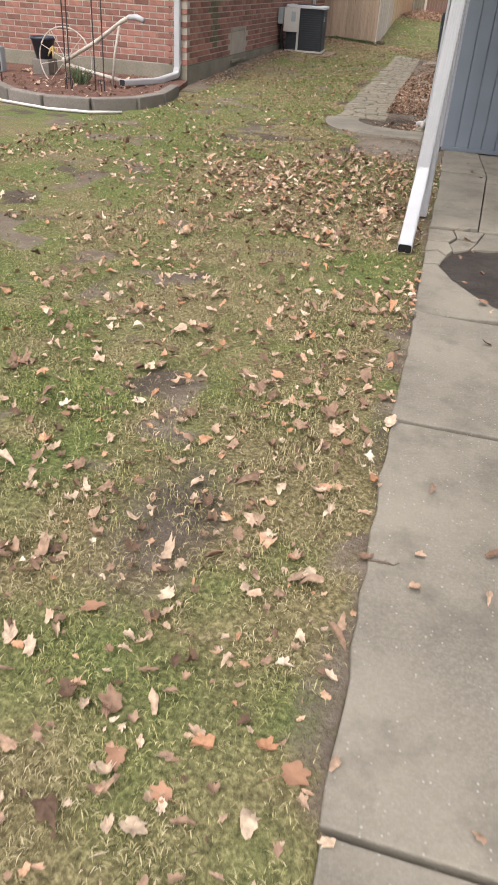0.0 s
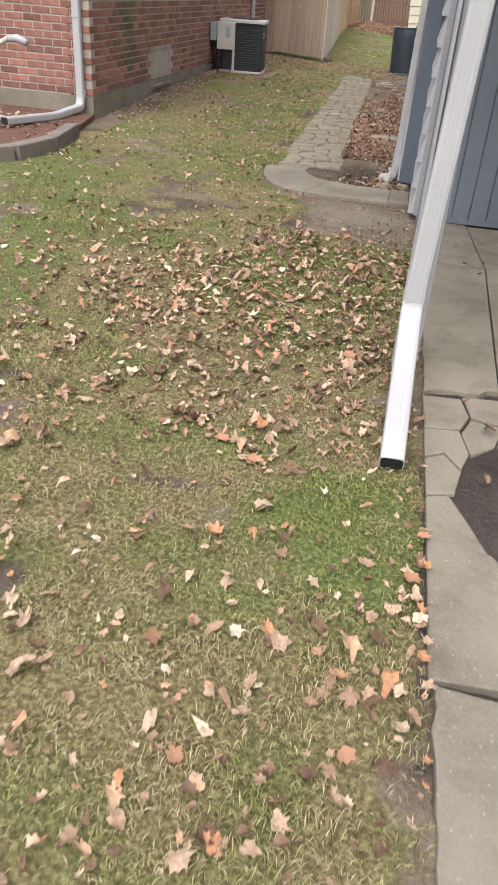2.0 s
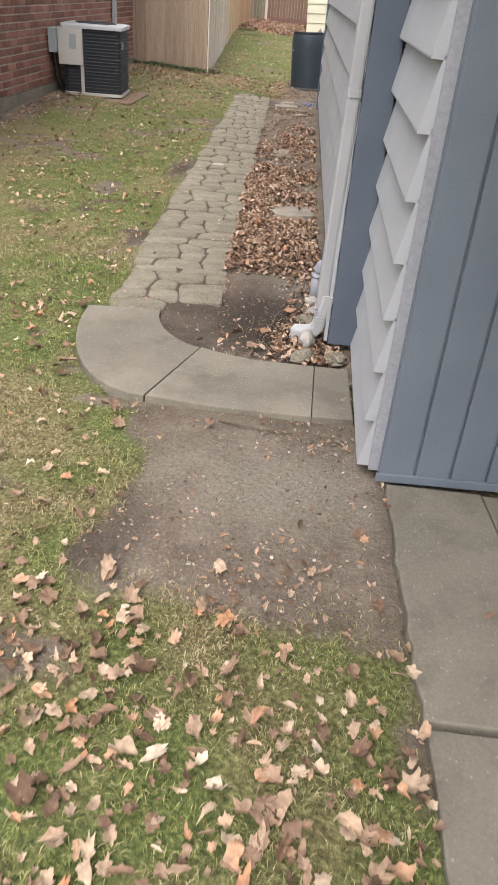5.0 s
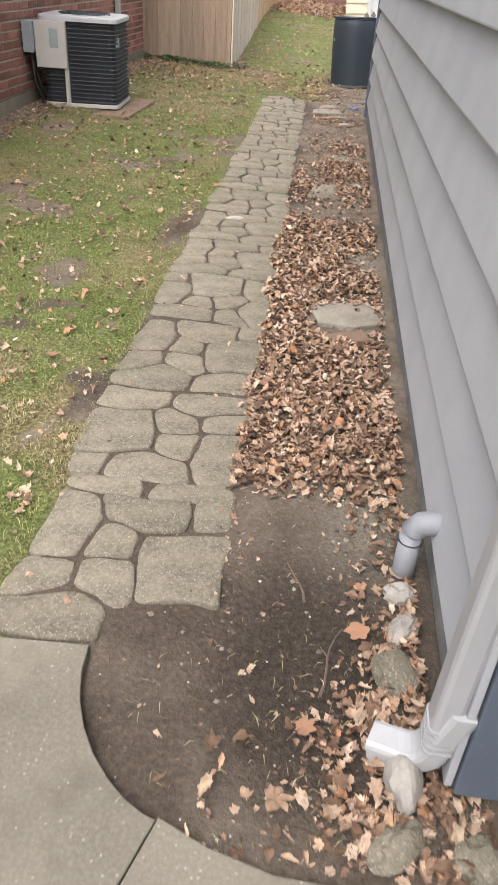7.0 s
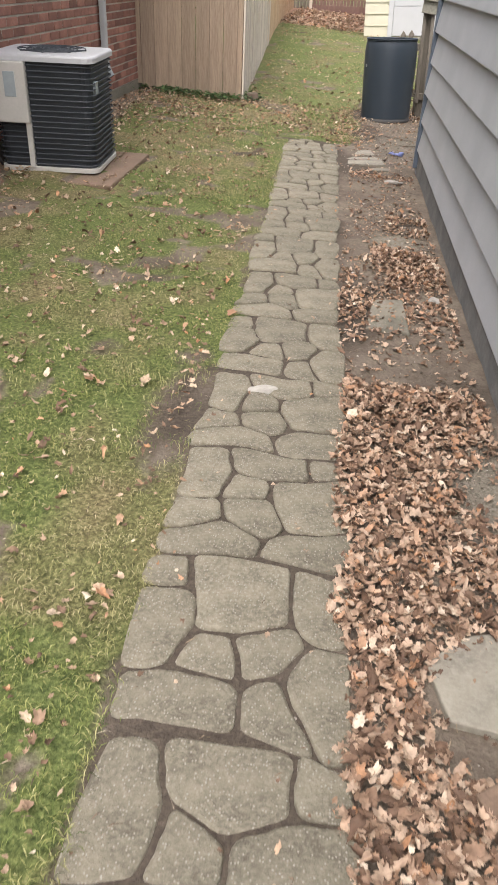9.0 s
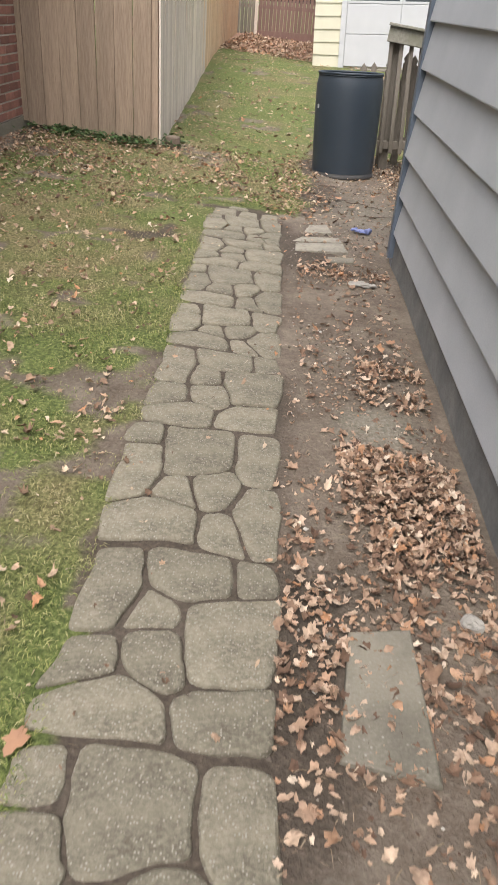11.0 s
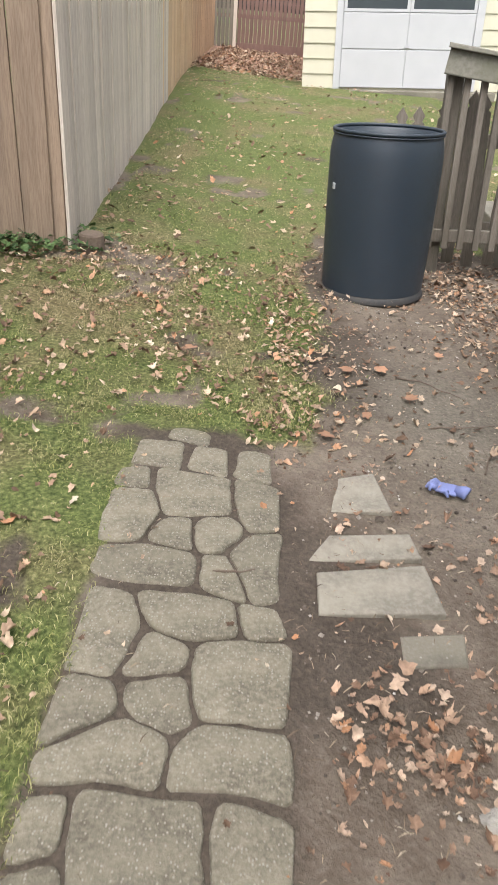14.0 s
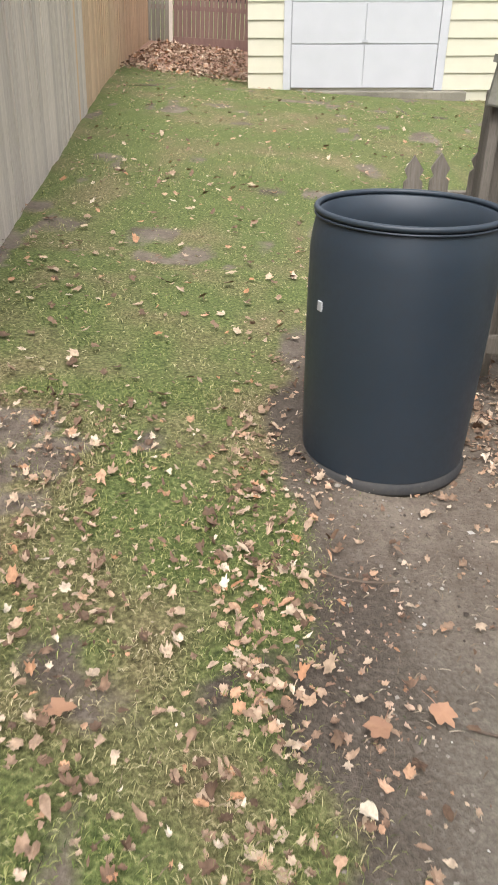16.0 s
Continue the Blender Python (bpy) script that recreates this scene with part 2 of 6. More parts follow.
M["post"] = surface("post_paint", (0.36, 0.37, 0.375), (0.31, 0.32, 0.33), 0.6, 60, 4, (0.24, 0.24, 0.24), 0.35, 0.2, 0.002, stretch=(1, 1, 0.15))
M["pvc"] = surface("grey_pvc", (0.27, 0.28, 0.30), (0.24, 0.25, 0.27), 0.45, 60, 6, (0.2, 0.2, 0.21), 0.3, 0.05, 0.001)
# near-black, for the shade inside pipe ends
M["dark"] = surface("pipe_inside_shade", (0.012, 0.012, 0.012), (0.02, 0.02, 0.02), 0.9)
M["barrel"] = surface("black_plastic", (0.020, 0.031, 0.043), (0.026, 0.037, 0.049), 0.5, 40, 3, (0.03, 0.034, 0.04), 0.4, 0.08, 0.002, spec=0.5)
M["barrel_dust"] = surface("dusty_plastic", (0.05, 0.048, 0.046), (0.035, 0.036, 0.038), 0.7, 50, 6, (0.08, 0.075, 0.065), 0.5, 0.1, 0.002)
M["fence_grey"] = surface("weathered_cedar", (0.62, 0.555, 0.48), (0.50, 0.43, 0.36), 0.85, 30, 2, (0.22, 0.18, 0.14), 0.5, 0.3, 0.003, vary=0.14, stretch=(6, 6, 0.4))
M["fence_tan"] = surface("tan_cedar", (0.38, 0.285, 0.205), (0.29, 0.22, 0.16), 0.8, 24, 3, (0.19, 0.13, 0.09), 0.6, 0.3, 0.003, vary=0.2, stretch=(6, 6, 0.4))
M["fence_orange"] = surface("orange_cedar", (0.58, 0.42, 0.27), (0.52, 0.36, 0.23), 0.8, 30, 2, (0.25, 0.15, 0.08), 0.4, 0.3, 0.003, vary=0.1, stretch=(6, 6, 0.4))
M["fence_brown"] = surface("brown_fence", (0.19, 0.115, 0.095), (0.16, 0.098, 0.08), 0.8, 30, 2, (0.06, 0.035, 0.03), 0.4, 0.3, 0.003, vary=0.12, stretch=(6, 6, 0.4))
M["old_wood"] = surface("old_grey_wood", (0.20, 0.175, 0.145), (0.145, 0.125, 0.10), 0.9, 35, 3, (0.09, 0.085, 0.06), 0.6, 0.5, 0.004, vary=0.18, stretch=(5, 5, 0.5))
M["mossy_wood"] = surface("mossy_rail", (0.27, 0.255, 0.22), (0.20, 0.195, 0.15), 0.9, 40, 5, (0.12, 0.125, 0.08), 0.5, 0.4, 0.004)
M["brick"] = surface("red_brick", (0.30, 0.142, 0.105), (0.22, 0.102, 0.078), 0.9, 70, 9, (0.15, 0.09, 0.072), 0.5, 0.5, 0.004, vary=0.36)
M["mossy_brick"] = surface("mossy_brick", (0.15, 0.115, 0.07), (0.10, 0.10, 0.055), 0.95, 60, 9, (0.04, 0.045, 0.025), 0.6, 0.5, 0.004, vary=0.3)
M["mortar"] = surface("mortar", (0.42, 0.38, 0.32), (0.32, 0.285, 0.24), 0.95, 80, 3, (0.22, 0.2, 0.17), 0.4, 0.4, 0.004)
M["render_base"] = surface("grey_footing", (0.25, 0.225, 0.175), (0.17, 0.158, 0.12), 0.9, 40, 3, (0.11, 0.115, 0.08), 0.5, 0.5, 0.006)
M["cream"] = surface("cream_siding", (0.52, 0.495, 0.38), (0.485, 0.465, 0.355), 0.6, 60, 3, (0.45, 0.425, 0.33), 0.3, 0.1, 0.002)
M["white_paint"] = surface("white_paint", (0.46, 0.465, 0.475), (0.435, 0.44, 0.45), 0.5, 60, 3, (0.38, 0.38, 0.38), 0.3, 0.1, 0.002)
M["glass"] = surface("dark_glass", (0.05, 0.06, 0.065), (0.07, 0.08, 0.085), 0.08, 10, 1, (0.05, 0.06, 0.07), 0.1, 0.0, 0.001, spec=0.6)
M["frosted"] = surface("dirty_pane", (0.24, 0.28, 0.30), (0.30, 0.335, 0.35), 0.3, 30, 6, (0.2, 0.21, 0.21), 0.5, 0.1, 0.001)
M["ac_grey"] = surface("ac_cream_panel", (0.52, 0.50, 0.46), (0.46, 0.45, 0.41), 0.5, 60, 4, (0.36, 0.35, 0.32), 0.3, 0.08, 0.001)
M["ac_coil"] = surface("ac_coil", (0.028, 0.033, 0.040), (0.034, 0.039, 0.046), 0.6, 120, 6, (0.035, 0.04, 0.045), 0.4, 0.3, 0.003)
M["ac_wire"] = surface("ac_wire", (0.038, 0.045, 0.052), (0.03, 0.036, 0.043), 0.6, 60, 6, (0.05, 0.06, 0.07), 0.3, 0.05, 0.001)
M["pad"] = surface("rusty_pad", (0.22, 0.15, 0.105), (0.17, 0.12, 0.085), 0.9, 60, 6, (0.11, 0.08, 0.06), 0.5, 0.5, 0.005)
M["meter"] = surface("meter_grey", (0.33, 0.37, 0.38), (0.29, 0.33, 0.34), 0.5, 40, 5, (0.22, 0.25, 0.26), 0.3, 0.05, 0.001)
M["black_metal"] = surface("black_iron", (0.02, 0.02, 0.022), (0.03, 0.026, 0.024), 0.6, 80, 12, (0.05, 0.03, 0.02), 0.4, 0.2, 0.001)
M["old_white"] = surface("chipped_white_paint", (0.55, 0.51, 0.45), (0.42, 0.37, 0.31), 0.75, 50, 10, (0.2, 0.14, 0.1), 0.5, 0.3, 0.002)
M["mulch"] = surface("red_mulch", (0.14, 0.068, 0.048), (0.09, 0.048, 0.036), 0.95, 45, 8, (0.22, 0.12, 0.08), 0.6, 1.0, 0.02)
M["edging"] = surface("edging_block", (0.20, 0.18, 0.155), (0.15, 0.135, 0.115), 0.9, 50, 5, (0.09, 0.085, 0.07), 0.5, 0.5, 0.006, vary=0.12)
M["hose"] = surface("pale_hose", (0.55, 0.54, 0.5), (0.48, 0.47, 0.43), 0.5, 40, 6)
M["pot"] = surface("blue_black_pot", (0.025, 0.03, 0.045), (0.035, 0.04, 0.055), 0.4, 40, 6)
M["glove"] = surface("blue_nitrile", (0.19, 0.22, 0.42), (0.16, 0.19, 0.37), 0.5, 60, 12, (0.22, 0.28, 0.6), 0.4, 0.3, 0.003)
M["cardboard"] = surface("cardboard", (0.48, 0.31, 0.18), (0.42, 0.28, 0.17), 0.9, 40, 6, (0.35, 0.22, 0.13), 0.3, 0.1, 0.001)
M["twig"] = surface("twig_bark", (0.13, 0.095, 0.07), (0.10, 0.075, 0.055), 0.9, 60, 20, (0.2, 0.16, 0.12), 0.5, 0.4, 0.002)
M["dry_flower"] = surface("dried_flower", (0.52, 0.40, 0.16), (0.42, 0.32, 0.13), 0.9, 40, 12)
M["roof"] = surface("roof_shingle", (0.09, 0.085, 0.08), (0.07, 0.068, 0.065), 0.95, 60, 6, (0.12, 0.115, 0.11), 0.5, 0.6, 0.006)
M["plaster"] = surface("plain_wall", (0.30, 0.31, 0.33), (0.27, 0.28, 0.30), 0.8, 60, 3)
M["mud"] = surface("wet_mud", (0.032, 0.026, 0.021), (0.065, 0.054, 0.043), 0.42, 40, 5, (0.02, 0.018, 0.016), 0.6, 0.9, 0.012, spec=0.5)
M["grass"] = island_mat("grass_blades", [(0.0, (0.045, 0.042, 0.016)), (0.22, (0.125, 0.113, 0.046)), (0.5, (0.27, 0.235, 0.115)), (0.8, (0.37, 0.315, 0.175)), (1.0, (0.46, 0.40, 0.255))], 0.75,
                        [(0.0, (0.03, 0.048, 0.012)), (0.28, (0.085, 0.12, 0.028)), (0.56, (0.185, 0.215, 0.060)), (0.82, (0.28, 0.28, 0.10)), (1.0, (0.40, 0.37, 0.19))])
M["leaf"] = island_mat("dead_leaves", [(0.0, (0.095, 0.06, 0.038)), (0.25, (0.19, 0.12, 0.078)), (0.5, (0.31, 0.215, 0.145)), (0.74, (0.42, 0.33, 0.235)), (0.86, (0.36, 0.18, 0.09)), (1.0, (0.55, 0.48, 0.37))], 0.7, blotch=0.3)
M["leaf_dark"] = island_mat("drifted_leaves", [(0.0, (0.09, 0.054, 0.036)), (0.3, (0.20, 0.125, 0.082)), (0.5, (0.31, 0.21, 0.145)), (0.75, (0.43, 0.325, 0.24)), (0.9, (0.30, 0.155, 0.08)), (1.0, (0.54, 0.455, 0.355))], 0.7, blotch=0.28)
M["big_leaf"] = surface("maple_leaf", (0.36, 0.20, 0.115), (0.30, 0.165, 0.10), 0.65, 60, 14, (0.32, 0.17, 0.1), 0.4, 0.4, 0.002, vary=0.25)
M["pebble"] = island_mat("pebbles", [(0.0, (0.06, 0.048, 0.038)), (0.55, (0.15, 0.125, 0.10)), (0.9, (0.30, 0.27, 0.23)), (1.0, (0.5, 0.48, 0.44))], 0.8)


def ground_material():
    m = bpy.data.materials.new("lawn_and_earth")
    m.use_nodes = True
    n, l = m.node_tree.nodes, m.node_tree.links
    p = n["Principled BSDF"]
    tc = n.new("ShaderNodeTexCoord")

    def noise_node(scale, detail=6, rough=0.65):
        t = n.new("ShaderNodeTexNoise")
        t.inputs["Scale"].default_value, t.inputs["Detail"].default_value, t.inputs["Roughness"].default_value = scale, detail, rough
        l.new(tc.outputs["Object"], t.inputs["Vector"])
        return t.outputs["Fac"]

    def ramp(fac, *stops):
        r = n.new("ShaderNodeValToRGB")
        while len(r.color_ramp.elements) < len(stops):
            r.color_ramp.elements.new(0.5)
        for e, (pos, c) in zip(r.color_ramp.elements, stops):
            e.position, e.color = pos, colour(c)
        l.new(fac, r.inputs["Fac"])
        return r.outputs["Color"]

    def mix(fac, a, b):
        x = n.new("ShaderNodeMix")
        x.data_type = "RGBA"
        l.new(fac, x.inputs["Factor"])
        l.new(a, x.inputs["A"])
        l.new(b, x.inputs["B"])
        return x.outputs["Result"]
    fine, mid, large = noise_node(70), noise_node(14), noise_node(3.2, 7, 0.7)
    thatch = ramp(fine, (0.3, (0.05, 0.042, 0.02)), (0.5, (0.15, 0.128, 0.062)), (0.7, (0.31, 0.265, 0.14)))
    green = ramp(fine, (0.3, (0.03, 0.045, 0.014)), (0.55, (0.115, 0.142, 0.045)), (0.72, (0.26, 0.26, 0.105)))
    green_at = n.new("ShaderNodeAttribute")
    green_at.attribute_name = "green"
    lawn = mix(green_at.outputs["Fac"], thatch, green)
    earth = ramp(mid, (0.3, (0.085, 0.066, 0.050)), (0.5, (0.15, 0.12, 0.092)), (0.7, (0.235, 0.195, 0.155)))
    grit = ramp(fine, (0.35, (0.07, 0.055, 0.042)), (0.55, (0.16, 0.13, 0.10)), (0.72, (0.30, 0.26, 0.21)))
    half = n.new("ShaderNodeValue")
    half.outputs[0].default_value = 0.45
    earth = mix(half.outputs[0], earth, grit)
    dusty = ramp(large, (0.36, (0.075, 0.058, 0.043)), (0.5, (0.15, 0.122, 0.094)), (0.64, (0.27, 0.228, 0.182)))
    third = n.new("ShaderNodeValue")
    third.outputs[0].default_value = 0.38
    earth = mix(third.outputs[0], earth, dusty)
    wet_at = n.new("ShaderNodeAttribute")
    wet_at.attribute_name = "wet"
    wet_col = ramp(fine, (0.35, (0.03, 0.024, 0.019)), (0.6, (0.06, 0.048, 0.037)), (0.75, (0.11, 0.09, 0.07)))
    earth = mix(wet_at.outputs["Fac"], earth, wet_col)
    pale_at = n.new("ShaderNodeAttribute")
    pale_at.attribute_name = "pale"
    pale_col = ramp(fine, (0.32, (0.15, 0.135, 0.105)), (0.55, (0.24, 0.22, 0.175)), (0.72, (0.32, 0.295, 0.245)))
    earth = mix(pale_at.outputs["Fac"], earth, pale_col)
    litter_at = n.new("ShaderNodeAttribute")
    litter_at.attribute_name = "litter"
    litter_col = ramp(fine, (0.32, (0.16, 0.085, 0.055)), (0.55, (0.33, 0.20, 0.14)), (0.72, (0.45, 0.31, 0.23)))
    earth = mix(litter_at.outputs["Fac"], earth, litter_col)
    at = n.new("ShaderNodeAttribute")
    at.attribute_name = "soil"
    add = n.new("ShaderNodeMath")
    add.operation = "MULTIPLY_ADD"
    l.new(mid, add.inputs[0])
    add.inputs[1].default_value = 0.5
    l.new(at.outputs["Fac"], add.inputs[2])
    edge = n.new("ShaderNodeMapRange")
    edge.inputs["From Min"].default_value, edge.inputs["From Max"].default_value = 0.6, 0.9
    l.new(add.outputs[0], edge.inputs["Value"])
    l.new(mix(edge.outputs[0], lawn, earth), p.inputs["Base Color"])
    p.inputs["Roughness"].default_value = 0.92
    p.inputs["Specular IOR Level"].default_value = 0.2
    b = n.new("ShaderNodeBump")
    b.inputs["Strength"].default_value, b.inputs["Distance"].default_value = 0.8, 0.012
    l.new(fine, b.inputs["Height"])
    l.new(b.outputs[0], p.inputs["Normal"])
    return m


M["ground"] = ground_material()


# ---- builders ----
def mesh_of(name, bm, material, smooth=False):
    me = bpy.data.meshes.new(name)
    bmesh.ops.recalc_face_normals(bm, faces=bm.faces[:])
    bm.to_mesh(me)
    bm.free()
    me.materials.append(material)
    if smooth:
        me.polygons.foreach_set("use_smooth", [True] * len(me.polygons))
    return me


def part(name, bm, material, parent, label="", smooth=False):
    """Links a bmesh as one mesh object under a thing or a part."""
    ob = new(name, mesh_of(name, bm, material, smooth))
    ob.parent = parent
    return tagged(ob, label)


def piece(name, me, parent, m):
    ob = new(name, me)
    ob.parent = parent
    ob.matrix_basis = m
    return ob


def thing(name, label, category, m=None, group="", kind=""):
    ob = new(name)
    if m is not None:
        ob.matrix_basis = m
    return tagged(ob, label, category, group, kind)


def solo(name, bm, material, label, category, m=None, group="", kind="", smooth=False):
    ob = new(name, mesh_of(name, bm, material, smooth))
    if m is not None:
        ob.matrix_basis = m
    return tagged(ob, label, category, group, kind)


def box(x0, x1, y0, y1, z0, z1, bevel=0.0, bm=None):
    b = bmesh.new()
    bmesh.ops.create_cube(b, size=1)
    for v in b.verts:
        v.co = Vector((x0 + (v.co.x + 0.5) * (x1 - x0), y0 + (v.co.y + 0.5) * (y1 - y0), z0 + (v.co.z + 0.5) * (z1 - z0)))
    if bevel:
        bmesh.ops.bevel(b, geom=b.edges[:], offset=bevel, segments=2, profile=0.5, affect="EDGES")
    if bm is None:
        return b
    me = bpy.data.meshes.new("tmp")
    b.to_mesh(me)
    b.free()
    bm.from_mesh(me)
    bpy.data.meshes.remove(me)
    return bm


def prism(points, z0, z1, bm=None, bevel=0.0):
    """An upright prism over a plan outline."""
    b = bmesh.new()
    vs = [b.verts.new((x, y, z0)) for x, y in points]
    f = b.faces.new(vs)
    top = bmesh.ops.extrude_face_region(b, geom=[f])
    for v in top["geom"]:
        if isinstance(v, bmesh.types.BMVert):
            v.co.z = z1
    bmesh.ops.recalc_face_normals(b, faces=b.faces[:])
    if bevel:
        es = [e for e in b.edges if all(abs(v.co.z - z1) < 1e-6 for v in e.verts)]
        bmesh.ops.bevel(b, geom=es, offset=bevel, segments=2, profile=0.5, affect="EDGES")
    if bm is None:
        return b
    me = bpy.data.meshes.new("tmp")
    b.to_mesh(me)
    b.free()
    bm.from_mesh(me)
    bpy.data.meshes.remove(me)
    return bm


def tube(points, radius, sides=10, bm=None, closed=False):
    """A round tube along points; radius may be a list."""
    bm = bm or bmesh.new()
    pts = [Vector(p) for p in points]
    rs = radius if isinstance(radius, (list, tuple)) else [radius] * len(pts)
    rings, up = [], Vector((0, 0, 1))
    for i, p in enumerate(pts):
        if closed:
            d = pts[(i + 1) % len(pts)] - pts[i - 1]
        else:
            d = pts[min(i + 1, len(pts) - 1)] - pts[max(i - 1, 0)]
        d.normalize()
        a = d.cross(up if abs(d.z) < 0.95 else Vector((1, 0, 0))).normalized()
        b = d.cross(a)
        rings.append([bm.verts.new(p + (a * math.cos(t) + b * math.sin(t)) * float(rs[i])) for t in np.linspace(0, 2 * math.pi, sides, endpoint=False)])
    n = len(rings)
    for i in range(n if closed else n - 1):
        r, q = rings[i], rings[(i + 1) % n]
        for k in range(sides):
            bm.faces.new((r[k], r[(k + 1) % sides], q[(k + 1) % sides], q[k]))
    if not closed:
        bm.faces.new(rings[0][::-1])
        bm.faces.new(rings[-1])
    return bm


def duct(points, w, d, side, bm=None, wall=0.0, ribs=0):
    """A rectangular pipe with rounded corners along points. side: the direction of its width."""
    bm = bm or bmesh.new()
    pts, side = [Vector(p) for p in points], Vector(side).normalized()
    outline = []
    r = min(w, d) * 0.22
    for sx, sy, a0 in ((1, 1, 0), (-1, 1, 90), (-1, -1, 180), (1, -1, 270)):
        for a in (0, 45, 90):
            t = radians(a0 + a)
            outline.append((sx * (w / 2 - r) + r * math.cos(t), sy * (d / 2 - r) + r * math.sin(t)))
    rings = []
    for i, p in enumerate(pts):
        t = (pts[min(i + 1, len(pts) - 1)] - pts[max(i - 1, 0)]).normalized()
        s = (side - t * side.dot(t)).normalized()
        q = t.cross(s)
        rings.append([bm.verts.new(p + s * u + q * v) for u, v in outline])
    for r1, r2 in zip(rings, rings[1:]):
        for k in range(len(outline)):
            bm.faces.new((r1[k], r1[(k + 1) % 12], r2[(k + 1) % 12], r2[k]))
    bm.faces.new(rings[0])
    if wall:
        inner = bmesh.ops.inset_region(bm, faces=[bm.faces.new(rings[-1])], thickness=wall, use_even_offset=True)
        t = (pts[-1] - pts[-2]).normalized()
        f = min((q for q in bm.faces if len(q.verts) == 12 and set(q.verts).isdisjoint(rings[-1])), key=lambda q: (q.calc_center_median() - pts[-1]).length)
        for v in f.verts:
            v.co -= t * 0.03
    else:
        bm.faces.new(rings[-1][::-1])
    return bm


def lathe(profile, sides=48, bm=None):
    """A turned shape from (radius, height) pairs."""
    bm = bm or bmesh.new()
    rings = []
    for r, z in profile:
        rings.append([bm.verts.new((r * math.cos(a), r * math.sin(a), z)) for a in np.linspace(0, 2 * math.pi, sides, endpoint=False)] if r > 1e-6 else [bm.verts.new((0, 0, z))])
    for a, b in zip(rings, rings[1:]):
        for k in range(sides):
            j = (k + 1) % sides
            if len(a) == 1:
                bm.faces.new((a[0], b[j], b[k]))
            elif len(b) == 1:
                bm.faces.new((a[k], a[j], b[0]))
            else:
                bm.faces.new((a[k], a[j], b[j], b[k]))
    return bm


def rock(size, seed, flat=0.6, jag=0.22):
    bm = bmesh.new()
    bmesh.ops.create_icosphere(bm, subdivisions=3, radius=1)
    rnd = random.Random(seed)
    off = Vector((rnd.uniform(-50, 50), rnd.uniform(-50, 50), rnd.uniform(-50, 50)))
    for v in bm.verts:
        k = 1 + jag * 2.6 * (noise.noise(v.co * 1.1 + off)) + jag * 1.1 * noise.noise(v.co * 2.6 + off) + jag * 0.4 * noise.noise(v.co * 7 + off)
        k = min(k, 1.08 - 0.3 * abs(noise.noise(v.co * 0.8 + off * 2)))
        v.co = Vector((v.co.x * size[0], v.co.y * size[1], v.co.z * size[2])) * k
    return bm


